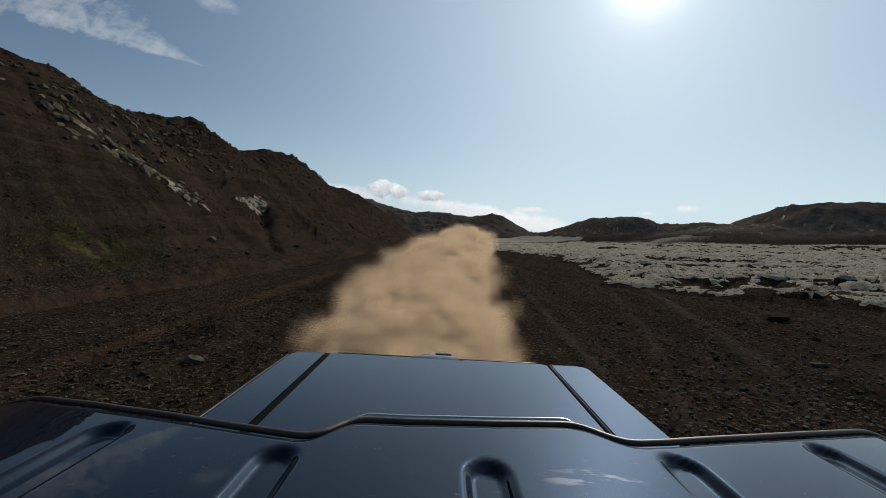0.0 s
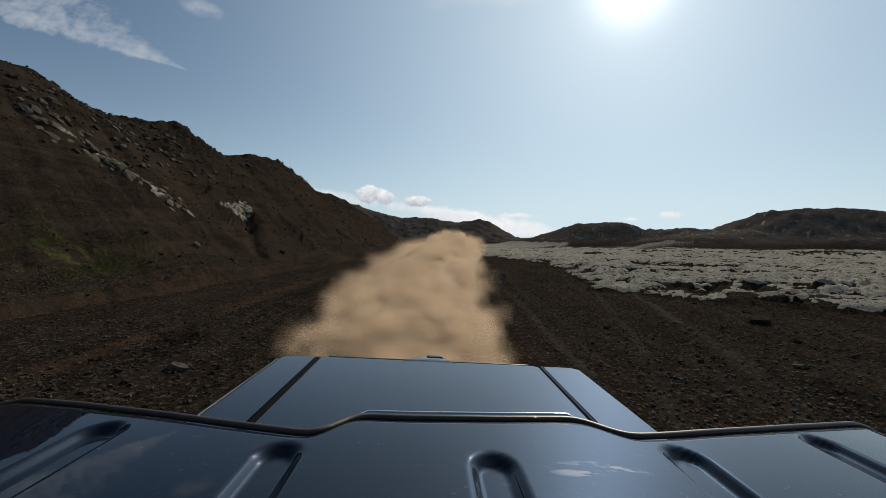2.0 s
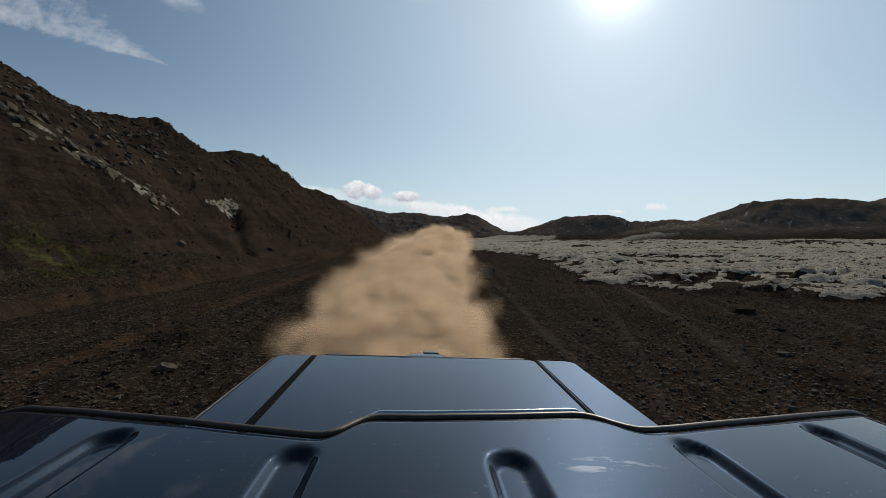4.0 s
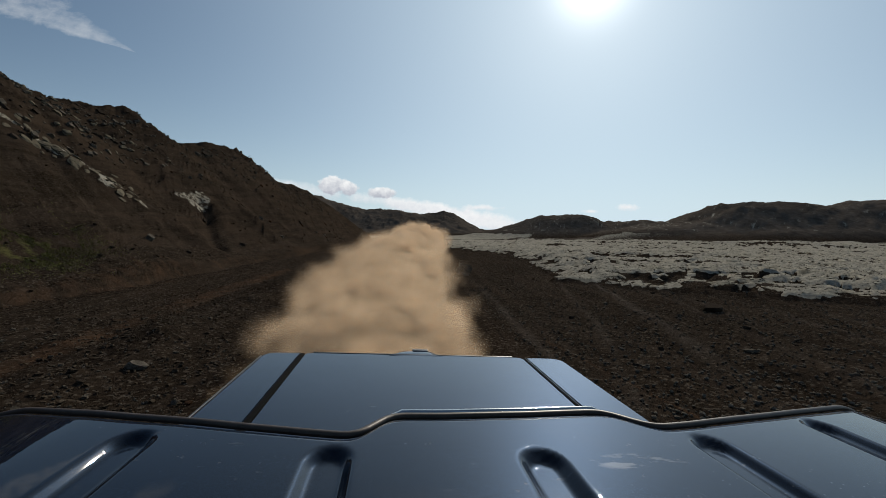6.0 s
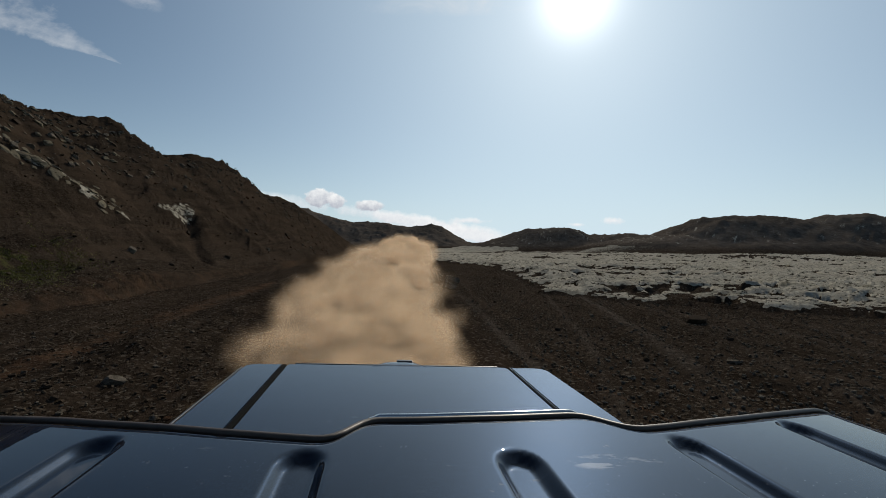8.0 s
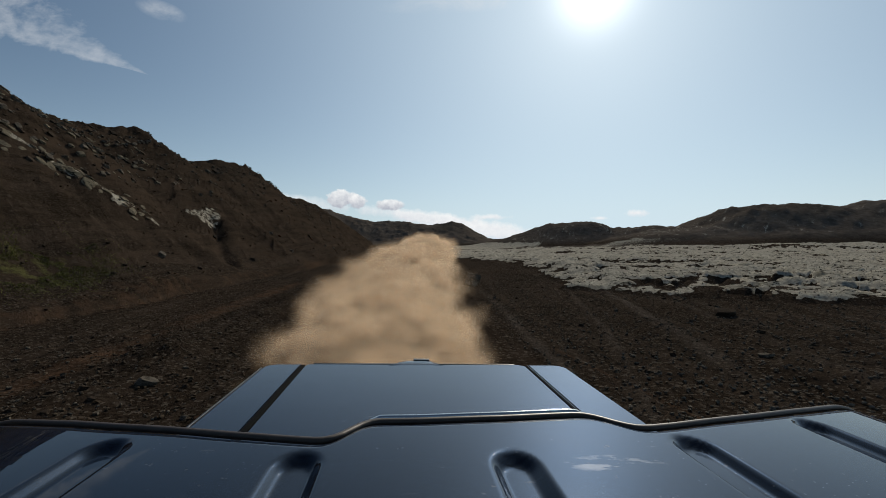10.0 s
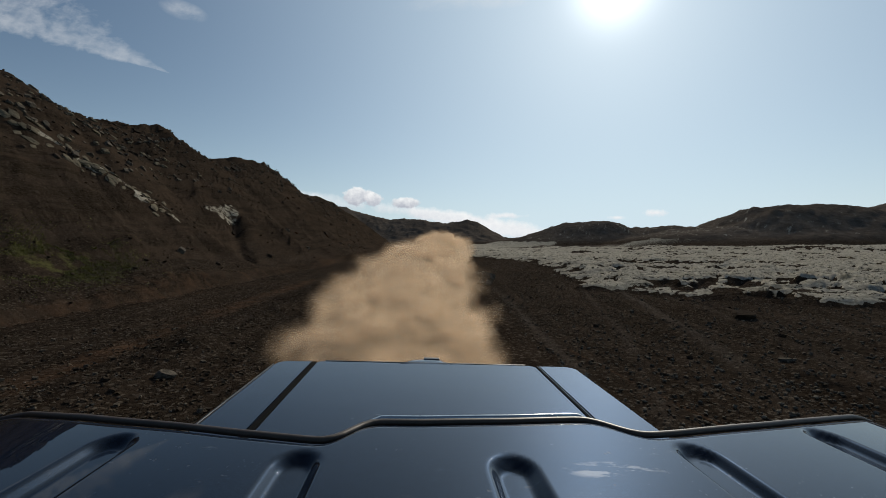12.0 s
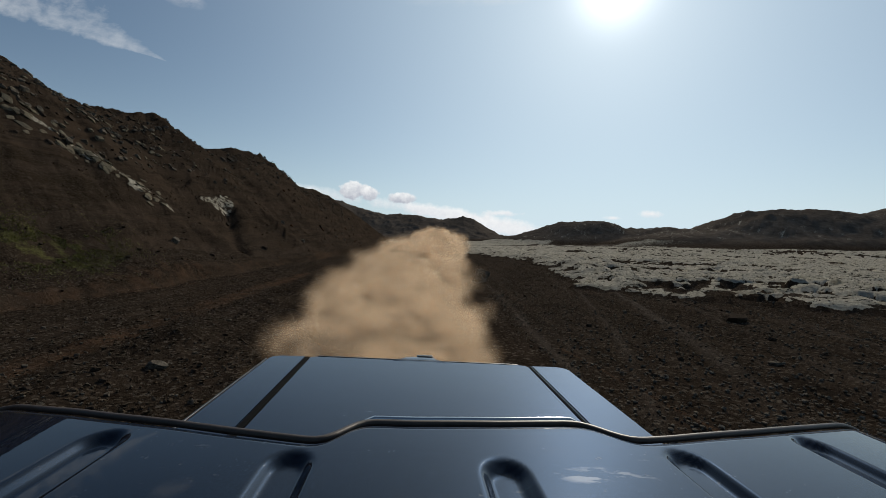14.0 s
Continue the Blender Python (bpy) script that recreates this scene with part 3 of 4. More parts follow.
def build_ground():
    az = np.concatenate([np.arange(-54, 54, 0.125), np.arange(54, 306, 2.0)])
    rad = np.concatenate([[0.01, 0.6, 1.2, 1.8], np.geomspace(2.4, 420, 410), np.geomspace(423, 900, 170), np.geomspace(920, 4200, 30)])
    A, R = np.meshgrid(np.radians(az), rad, indexing="xy")
    x, y = (R * np.sin(A)).ravel(), (R * np.cos(A)).ravel()
    z, zone = terrain(x, y)
    me = grid_mesh("ground", np.stack([x, y, z], -1), len(rad), len(az), True)
    me.flip_normals()
    smooth(me)
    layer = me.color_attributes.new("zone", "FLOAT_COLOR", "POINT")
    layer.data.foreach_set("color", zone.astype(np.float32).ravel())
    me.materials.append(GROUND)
    return tagged(new("ground", me), "black cinder ground with hills, moss and a gravel track", "ground", kind="structure")


build_ground()

# ---------------------------------------------------------------- pickup truck


def part(name, bm, mat, parent, label=""):
    """One mesh object under a thing or a part; takes a bmesh or a mesh."""
    if isinstance(bm, bmesh.types.BMesh):
        me = bpy.data.meshes.new(name)
        bm.to_mesh(me)
        bm.free()
    else:
        me = bm
    me.materials.append(mat)
    ob = new(name, me)
    ob.parent = parent
    if label:
        ob["label"] = label
    return ob


def box(x0, x1, y0, y1, z0, z1, bevel=0.01, taper=0.0):
    bm = bmesh.new()
    bmesh.ops.create_cube(bm, size=1)
    for v in bm.verts:
        k = 1 - taper if v.co.z > 0 else 1
        v.co = Vector(((x0 + x1) / 2 + v.co.x * (x1 - x0) * k, (y0 + y1) / 2 + v.co.y * (y1 - y0), (z0 + z1) / 2 + v.co.z * (z1 - z0)))
    if bevel:
        bmesh.ops.bevel(bm, geom=bm.edges[:], offset=bevel, segments=3, affect="EDGES", profile=0.6)
    for f in bm.faces:
        f.smooth = True
    return bm


def tube(points, radius, sides=10, squash=1.0):
    """A round strip along a line of points."""
    pts = [Vector(p) for p in points]
    ring = []
    for i, p in enumerate(pts):
        d = (pts[min(i + 1, len(pts) - 1)] - pts[max(i - 1, 0)]).normalized()
        side = d.cross(Vector((0, 0, 1))).normalized()
        up = side.cross(d)
        for k in range(sides):
            a = 2 * math.pi * k / sides
            ring.append(p + side * radius * math.cos(a) + up * radius * squash * math.sin(a))
    return smooth(grid_mesh("strip", [tuple(v) for v in ring], len(pts), sides, True))


# the truck's frame: the eye stands 2.12 m over its wheels; x to the right, y to the rear
CAM_IN_TRUCK = pose(0, 0, 0, 90.72, 0, -3.36) @ pose(0, 0, 0, 0, 0, 2.19)
TRUCK = Matrix.Translation(EYE) @ (sway_pose(0, 0, 0, 0, 0).to_3x3() @ CAM_IN_TRUCK.to_3x3().inverted()).to_4x4() @ Matrix.Translation((0, 0, -2.12))
ROOF_Z, DECK_Z, MID = 1.85, 1.54, 0.115
# rear edge of the cab roof, in plan: x, y
EDGE_X = [-0.95, -0.714, -0.654, -0.594, -0.481, -0.375, -0.276, -0.185, -0.133, -0.114, -0.098, -0.084, -0.070, 0.013, 0.162, 0.293, 0.317, 0.332, 0.348, 0.371, 0.436, 0.497, 0.631, 0.793, 0.947, 1.025, 1.08]
EDGE_Y = [0.930, 0.872, 0.833, 0.803, 0.763, 0.731, 0.698, 0.672, 0.659, 0.664, 0.689, 0.715, 0.730, 0.728, 0.738, 0.755, 0.741, 0.721, 0.703, 0.694, 0.710, 0.730, 0.773, 0.831, 0.889, 0.914, 0.930]
GROOVES = [(-0.428, 0.692), (-0.150, 0.617), (0.130, 0.602), (0.415, 0.657), (0.708, 0.757)]
GROOVE_HALF = 0.034


def roof_height(x, y):
    crown = 0.05 * (x - 0.125) ** 2 + 0.04 * np.clip((-0.53 - x) / 0.3, 0, 1) ** 2 + 0.045 * np.clip((x - 0.89) / 0.14, 0, 1.2) ** 2
    z = ROOF_Z - crown
    for cx, end in GROOVES:
        along = end - GROOVE_HALF - y
        d = np.where(along > 0, np.abs(x - cx), np.hypot(x - cx, along * 0.8))
        z = z - 0.013 * step(GROOVE_HALF, GROOVE_HALF * 0.50, d)
    return z


def roof_panel():
    xs, vs = np.linspace(-0.82, 1.04, 430), np.linspace(0, 1, 200) ** 1.0
    edge = np.interp(xs, EDGE_X, EDGE_Y)
    soft = np.convolve(np.pad(edge, 4, "edge"), np.ones(9) / 9, "valid")
    X, V = np.meshgrid(xs, vs, indexing="xy")
    Y = -1.15 + V * (soft[None, :] + 1.15)
    Z = roof_height(X, Y)
    Z = Z - 0.020 * step(0.018, 0.0, soft[None, :] - Y)
    Z = Z - 0.25 * step(-0.9, -1.15, Y) ** 2
    me = grid_mesh("cab_roof", np.stack([X, Y, Z], -1).reshape(-1, 3), len(vs), len(xs))
    return smooth(me), xs, soft


def wheel(parent, x, y):
    bm = bmesh.new()
    profile = [(0.22, -0.10), (0.30, -0.125), (0.37, -0.12), (0.395, -0.08), (0.40, 0.0), (0.395, 0.08), (0.37, 0.12), (0.30, 0.125), (0.22, 0.10)]
    pts = []
    for k in range(40):
        a = 2 * math.pi * k / 40
        for r, w in profile:
            rr = r + (0.008 if r > 0.38 and k % 2 else 0)
            pts.append((x + w, y + rr * math.cos(a), 0.40 + rr * math.sin(a)))
    bm.free()
    me = smooth(grid_mesh("tyre", pts, 40, len(profile), False))
    t = part("tyre", me, TYRE, parent, "dusty black off-road tyre")
    bm = bmesh.new()
    bmesh.ops.create_cone(bm, cap_ends=True, segments=32, radius1=0.23, radius2=0.23, depth=0.16, matrix=Matrix.Translation((x, y, 0.40)) @ Matrix.Rotation(math.pi / 2, 4, "Y"))
    bmesh.ops.bevel(bm, geom=bm.edges[:], offset=0.012, segments=2, affect="EDGES")
    part("rim", bm, ALLOY, t)


def build_truck():
    t = tagged(new("pickup_truck"), "dark blue-grey pickup truck with ribbed roof on gravel", "pickup truck")
    me, xs, edge = roof_panel()
    roof = part("cab_roof", me, PAINT, t, "glossy ribbed blue-grey cab roof with water marks")
    # rubber seal along the roof's rear edge, and a bright lip on its raised middle
    line = [(x, y + 0.007, float(roof_height(np.array(x), np.array(y))) - 0.004) for x, y in zip(xs[::3], edge[::3])]
    part("edge_seal", tube(line, 0.0068, 10, 0.8), SEAL, roof, "brown-black rubber seal")
    lip = [(x, y + 0.017 - 0.012 * min(max((abs(x - 0.115) - 0.17) / 0.035, 0), 1), float(roof_height(np.array(x), np.array(y))) - 0.001 - 0.010 * min(max((abs(x - 0.115) - 0.17) / 0.035, 0), 1)) for x, y in zip(xs[::3], edge[::3]) if -0.092 < x < 0.322]
    part("bright_lip", tube(lip, 0.0048, 8), CHROME, roof, "bright metal lip")
    # load bed cover with its rails
    x0, x1, x2, x3, far = -0.697, -0.511, 0.655, 0.858, 2.370

    def slab(name, a, b, y0, y1, label, rl, rr, thick=0.035):
        """A flat panel, rounded where its rear corners are free."""
        bm = bmesh.new()
        out = []
        for cx, r, sgn in ((a, rl, 1), (b, rr, -1)):
            pts = []
            for k in range(7):
                u = math.pi / 2 * k / 6
                pts.append((cx + sgn * r * (1 - math.sin(u)), y1 - r * (1 - math.cos(u))))
            out.append(pts)
        left, right = out
        ring = [(a, y0)] + [(p[0], p[1]) for p in reversed(left)][::1] + [(p[0], p[1]) for p in right] + [(b, y0)]
        base = [bm.verts.new((x, y, DECK_Z)) for x, y in ring]
        f = bm.faces.new(base)
        if f.normal.z < 0:
            f.normal_flip()
        bm.normal_update()
        ext = bmesh.ops.extrude_face_region(bm, geom=[f])
        for v in ext["geom"]:
            if isinstance(v, bmesh.types.BMVert):
                v.co.z -= thick
        bmesh.ops.recalc_face_normals(bm, faces=bm.faces[:])
        top = [e for e in bm.edges if all(abs(v.co.z - DECK_Z) < 1e-5 for v in e.verts)]
        bmesh.ops.bevel(bm, geom=top, offset=0.008, segments=3, affect="EDGES")
        return part(name, bm, PAINT, t, label)

    slab("bed_rail", x0, x1 - 0.008, 0.80, far, "blue-grey bed side rail", 0.07, 0.004)
    slab("bed_rail", x2 + 0.006, x3, 0.80, far, "blue-grey bed side rail", 0.004, 0.07)
    cover = slab("bed_cover", x1 + 0.008, x2 - 0.006, 0.80, far + 0.006, "flat blue-grey hard bed cover", 0.035, 0.05)
    part("cover_seam", box(x1 - 0.011, x1 + 0.011, 0.80, far - 0.012, DECK_Z - 0.05, DECK_Z + 0.001, 0.001), GAP, cover, "black rubber seam")
    part("cover_seam", box(x2 - 0.008, x2 + 0.007, 0.80, far - 0.012, DECK_Z - 0.05, DECK_Z + 0.001, 0.001), GAP, cover, "black rubber seam")
    part("seam_bead", box(x2 + 0.0005, x2 + 0.0035, 0.80, far - 0.014, DECK_Z - 0.04, DECK_Z + 0.0022, 0.0008), PAINT, cover)
    part("rail_trim", box(x0 - 0.005, x0 + 0.003, 0.80, far - 0.075, DECK_Z - 0.034, DECK_Z + 0.002, 0.002), BLACK, t, "black rubber trim along the rail")
    part("cover_edge", box(x1 + 0.05, x2 - 0.06, far + 0.004, far + 0.018, DECK_Z - 0.04, DECK_Z + 0.002, 0.004), BLACK, cover)
    # raised lock housing at the rear of the cover
    bm = bmesh.new()
    prof = [(-0.138, 0.0), (-0.10, 0.55), (-0.065, 0.96), (-0.03, 1.0), (0.045, 1.12), (0.080, 1.08), (0.105, 0.6), (0.138, 0.0)]
    cx = 0.065
    rows = [(0.0, -0.001), (0.012, 0.001), (0.10, 0.001), (0.118, -0.002), (0.122, -0.02)]
    vs = [(cx + px, far - 0.02 + dy * pz, DECK_Z + dz) for dy, dz in rows for px, pz in prof]
    bm.free()
    lock = part("lock_housing", smooth(grid_mesh("lock_housing", vs, len(rows), len(prof))), PAINT, cover)
    part("lock_cap", box(cx - 0.01, cx + 0.075, far + 0.092, far + 0.125, DECK_Z - 0.012, DECK_Z + 0.004, 0.003), BLACK, lock)
    # body below
    L, R = -0.84, 1.05
    for a, b in ((L, L + 0.09), (R - 0.09, R)):
        part("bed_side", box(*((x0 + 0.004, x0 + 0.09) if a < 0 else (x3 - 0.09, x3 - 0.004)), 0.62, far + 0.004, 0.62, DECK_Z - 0.037, 0.02), PAINT, t)
        part("cab_side", box(a, b, -1.45, 0.60, 0.55, 1.20, 0.04), PAINT, t)
        part("side_window", box(a + 0.03, b - 0.03, -1.25, 0.52, 1.21, ROOF_Z - 0.13, 0.02), GLASS_DARK, t)
        part("front_wing", box(a, b, -2.85, -1.46, 0.62, 1.12, 0.06), PAINT, t)
    gate = part("tailgate", box(x0 + 0.10, x3 - 0.10, far - 0.04, far + 0.012, 0.66, DECK_Z - 0.045, 0.02), PAINT, t)
    part("handle", box(MID - 0.14, MID + 0.02, far + 0.014, far + 0.03, 1.22, 1.29, 0.008), BLACK, gate)
    part("rear_window", box(L + 0.12, R - 0.12, 0.56, 0.60, 1.22, ROOF_Z - 0.06, 0.015), GLASS_DARK, t)
    part("windscreen", box(L + 0.12, R - 0.12, -1.40, -1.36, 1.14, ROOF_Z - 0.15, 0.015), GLASS_DARK, t)
    part("bonnet", box(L + 0.10, R - 0.10, -2.85, -1.42, 1.04, 1.13, 0.05), PAINT, t)
    part("chassis", box(L + 0.18, R - 0.18, -2.7, far - 0.1, 0.42, 0.60, 0.03), BLACK, t)
    part("rear_bumper", box(x0 + 0.02, x3 - 0.02, far + 0.03, far + 0.16, 0.48, 0.64, 0.03), BLACK, t)
    part("front_bumper", box(L, R, -3.0, -2.87, 0.48, 0.80, 0.05), BLACK, t)
    for a in (x0 + 0.008, x3 - 0.088):
        part("tail_lamp", box(a, a + 0.08, far + 0.006, far + 0.03, 0.98, 1.36, 0.012), LAMP_RED, t)
    for wx in (x0 + 0.10, x3 - 0.10):
        for wy in (1.35, -2.1):
            wheel(t, wx, wy)
    t.matrix_world = TRUCK
    return t


build_truck()

# ---------------------------------------------------------------- dust behind the truck


# grains float level, tipped a little by the wind
ACROSS, ALONG = np.array([1.0, 0.0, 0.0]), np.array([0.0, -0.78, 0.62])


def triangles(name, verts, tris, mat):
    """A mesh from arrays of vertices and triangles."""
    me = bpy.data.meshes.new(name)
    me.vertices.add(len(verts))
    me.vertices.foreach_set("co", np.asarray(verts, dtype=np.float32).ravel())
    me.loops.add(tris.size)
    me.loops.foreach_set("vertex_index", tris.ravel().astype(np.int32))
    me.polygons.add(len(tris))
    me.polygons.foreach_set("loop_start", np.arange(0, tris.size, 3, dtype=np.int32))
    me.update(calc_edges=True)
    smooth(me, False)
    me.materials.append(mat)
    return me


def build_dust():
    """A plume of floating grains along the track, wrapped in thin wisps that thin out to nothing."""
    rng = np.random.default_rng(7)
    dist = [4, 5, 8, 12, 20, 35, 75]
    grains, wisps, fades = [], [], []
    fan = np.arange(8) * 2 * math.pi / 8
    for k in range(448):
        d = 4.4 * (78 / 4.4) ** (rng.random() ** 1.1)
        half = np.interp(d, dist, [1.30, 1.48, 1.95, 2.3, 2.6, 3.3, 4.6])
        top = np.interp(d, dist, [0.68, 0.82, 1.15, 1.45, 1.8, 2.6, 4.3])
        mid = np.interp(d, dist, [-0.37, -0.46, -0.76, -0.95, -1.3, -1.5, 0.2])
        b = rng.beta(1.2, 1.7)
        a = np.clip(rng.normal(-0.05, 0.42), -0.95, 0.72) * (1.05 - 0.55 * b)
        rx = half * rng.uniform(0.14, 0.34)
        rz = min(rx * rng.uniform(0.65, 1.0), top * 0.38)
        x, z = mid + half * a, max(rz * 0.4, (top - rz) * b)
        if k >= 430:
            # dust curling forward past the truck's near side
            d, x, z = rng.uniform(4.4, 6.6), rng.uniform(-2.0, -1.6), rng.uniform(0.08, 0.22)
            rx, rz = rng.uniform(0.22, 0.36), rng.uniform(0.14, 0.22)
        count = int((26 if k >= 430 else 330) * rng.uniform(0.5, 1.5))
        g = rng.normal(0, 1, (count, 3))
        g *= (0.92 * rng.random(count) ** 0.5 / np.linalg.norm(g, axis=1))[:, None]
        g += rng.normal(0, 0.07, (count, 3))
        c = np.stack([x + g[:, 0] * rx, d * np.exp(g[:, 1] * 0.09), z + g[:, 2] * rz], -1)
        c = c[(c[:, 2] > 0.02) & (c[:, 1] > 3.9)]
        size = 0.0029 * c[:, 1] * np.clip(c[:, 1] / 9.0, 0.6, 1.0) * rng.uniform(0.6, 1.4, len(c))
        turn = rng.uniform(0, 2 * math.pi, len(c))[:, None] + np.arange(3) * 2 * math.pi / 3
        t = np.cos(turn)[..., None] * ACROSS + np.sin(turn)[..., None] * ALONG
        grains.append((c[:, None, :] + t * size[:, None, None]).reshape(-1, 3))
        # wisps round the puff
        for w in range(2 if k >= 430 else 20):
            v = rng.normal(0, 1, 3)
            v *= rng.uniform(0.55, 1.38) / np.linalg.norm(v)
            r = rx * rng.uniform(0.55, 1.10)
            p = np.array([x + v[0] * rx, max(d + v[1] * rx * 1.2, 4.0), max(z + v[2] * rz, 0.05)])
            tip = rng.normal(0, 0.35, 2)
            e1 = np.array([math.cos(tip[0]), math.sin(tip[0]), 0])
            e2 = np.array([-math.sin(tip[0]) * math.sin(tip[1]), math.cos(tip[0]) * math.sin(tip[1]), math.cos(tip[1])])
            rim = p + r * (np.cos(fan)[:, None] * e1 + 0.8 * np.sin(fan)[:, None] * e2) * rng.uniform(0.75, 1.2, 8)[:, None]
            rim[:, 2] = np.maximum(rim[:, 2], 0.01)
            wisps.append(np.vstack([p, rim]))
    grains = np.concatenate(grains)
    cloud = tagged(new("dust_cloud", triangles("dust_cloud", grains, np.arange(len(grains)).reshape(-1, 3), DUST)), "billowing cloud of tan dust over the gravel track", "dust cloud", kind="stuff")
    n = len(wisps)
    tri = np.array([[0, 1 + i, 1 + (i + 1) % 8] for i in range(8)])
    tris = (tri[None] + 9 * np.arange(n)[:, None, None]).reshape(-1, 3)
    me = triangles("wisps", np.concatenate(wisps), tris, THIN_DUST)
    layer = me.color_attributes.new("fade", "FLOAT_COLOR", "POINT")
    one = np.zeros((9, 4))
    one[0, :3], one[:, 3] = 1, 1
    layer.data.foreach_set("color", np.tile(one, (n, 1)).astype(np.float32).ravel())
    ob = new("wisps", me)
    ob.parent = cloud
    return cloud


build_dust()

# ---------------------------------------------------------------- rocks and stones


def rock_mesh(name, seed, flat=0.7, rough=0.09, cuts=2, mat=None):
    """An angular lump about 1 m across, its origin at its foot."""
    bm = bmesh.new()
    bmesh.ops.create_icosphere(bm, subdivisions=cuts, radius=0.5)
    rng = random.Random(seed)
    off = Vector((rng.uniform(-50, 50), rng.uniform(-50, 50), rng.uniform(-50, 50)))
    turn = Euler((rng.uniform(-0.4, 0.4), rng.uniform(-0.4, 0.4), rng.uniform(0, 6.28))).to_matrix()
    planes = [(turn @ Vector(a), rng.uniform(0.24, 0.36)) for a in ((1, 0, 0), (-1, 0, 0), (0, 1, 0), (0, -1, 0), (0, 0, 1), (0, 0, -1))]
    planes += [(Vector((rng.gauss(0, 1), rng.gauss(0, 1), rng.gauss(0, 0.7))).normalized(), rng.uniform(0.26, 0.40)) for _ in range(4)]
    for v in bm.verts:
        for nrm, lim in planes:
            over = v.co.dot(nrm) - lim
            if over > 0:
                v.co -= nrm * over
        v.co += v.co.normalized() * (rough * 0.5 * noise.noise(v.co * 2.3 + off) + rough * 0.25 * noise.noise(v.co * 6 + off))
        v.co.z *= flat
    low = min(v.co.z for v in bm.verts)
    for v in bm.verts:
        v.co.z -= low * 0.75
    me = bpy.data.meshes.new(name)
    bm.to_mesh(me)
    bm.free()
    if mat:
        me.materials.append(mat)
    return me


def stone_field(name, count, where, sizes, mat, label, seed, lift=0.25):
    """Loose stones too many to count, as one mesh."""
    rng = np.random.default_rng(seed)
    shapes = []
    for k in range(6):
        bm = bmesh.new()
        bmesh.ops.create_icosphere(bm, subdivisions=1, radius=0.5)
        rr = random.Random(seed * 10 + k)
        for v in bm.verts:
            v.co *= rr.uniform(0.55, 1.25)
            v.co.z *= 0.7
        bm.verts.ensure_lookup_table()
        shapes.append((np.array([v.co[:] for v in bm.verts]), np.array([[v.index for v in f.verts] for f in bm.faces])))
        bm.free()
    xy = where(rng, count)
    z = terrain(xy[:, 0], xy[:, 1])[0]
    s = sizes[0] * (sizes[1] / sizes[0]) ** (rng.random(len(xy)) ** 2.2)
    a = rng.uniform(0, 2 * math.pi, len(xy))
    V, T, base = [], [], 0
    pick = rng.integers(0, 6, len(xy))
    for k, (v, f) in enumerate(shapes):
        i = np.nonzero(pick == k)[0]
        c, sn = np.cos(a[i])[:, None], np.sin(a[i])[:, None]
        px = (v[None, :, 0] * c - v[None, :, 1] * sn) * s[i][:, None] + xy[i, 0][:, None]
        py = (v[None, :, 0] * sn + v[None, :, 1] * c) * s[i][:, None] + xy[i, 1][:, None]
        pz = v[None, :, 2] * s[i][:, None] + (z[i] + s[i] * lift)[:, None]
        V.append(np.stack([px, py, pz], -1).reshape(-1, 3))
        T.append((f[None] + (np.arange(len(i)) * len(v))[:, None, None] + base).reshape(-1, 3))
        base += len(i) * len(v)
    V, T = np.concatenate(V), np.concatenate(T)
    me = bpy.data.meshes.new(name)
    me.vertices.add(len(V))
    me.vertices.foreach_set("co", V.astype(np.float32).ravel())
    me.loops.add(T.size)
    me.loops.foreach_set("vertex_index", T.ravel().astype(np.int32))
    me.polygons.add(len(T))
    me.polygons.foreach_set("loop_start", np.arange(0, T.size, 3, dtype=np.int32))
    me.update(calc_edges=True)
    smooth(me, False)
    me.materials.append(mat)
    return tagged(new(name, me), label, name.replace("_", " "), kind="stuff")


def left_bank(rng, n):
    y = 4.0 + 40 * rng.random(n) ** 1.7
    x = -0.045 * y - 2.6 - np.abs(rng.normal(0, 2.9, n)) * (1 + y / 40)
    return np.stack([x, y], -1)


def right_plain(rng, n):
    y = 4.0 + 60 * rng.random(n) ** 1.8
    x = -0.045 * y + 2.3 + rng.random(n) * (5.5 + 0.9 * y)
    return np.stack([x, y], -1)


def slope(rng, n):
    y = 8 + 75 * rng.random(n) ** 1.3
    x = -11.0 - 16 * rng.random(n) ** 0.7
    return np.stack([x, y], -1)


def crest(rng, n):
    y = 24 + 70 * rng.random(n)
    x = np.interp(y, HILL_Y, HILL_CREST) + 1.0 + np.abs(rng.normal(0, 3.2, n))
    return np.stack([x, y], -1)


stone_field("gravel", 11000, left_bank, (0.012, 0.080), BROWN_GRAVEL, "dark loose gravel along the edge of the track", 21)
stone_field("gravel", 4000, left_bank, (0.012, 0.055), STONE, "pale small stones among brown gravel", 25)
stone_field("gravel", 36000, right_plain, (0.012, 0.085), STONE, "dark loose gravel scattered over cinder ground", 22)
stone_field("scree", 3500, slope, (0.03, 0.20), BROWN_GRAVEL, "dark scree on the hillside", 23)
stone_field("scree", 1000, crest, (0.12, 0.5), STONE, "broken basalt blocks below the ridge", 24, 0.1)


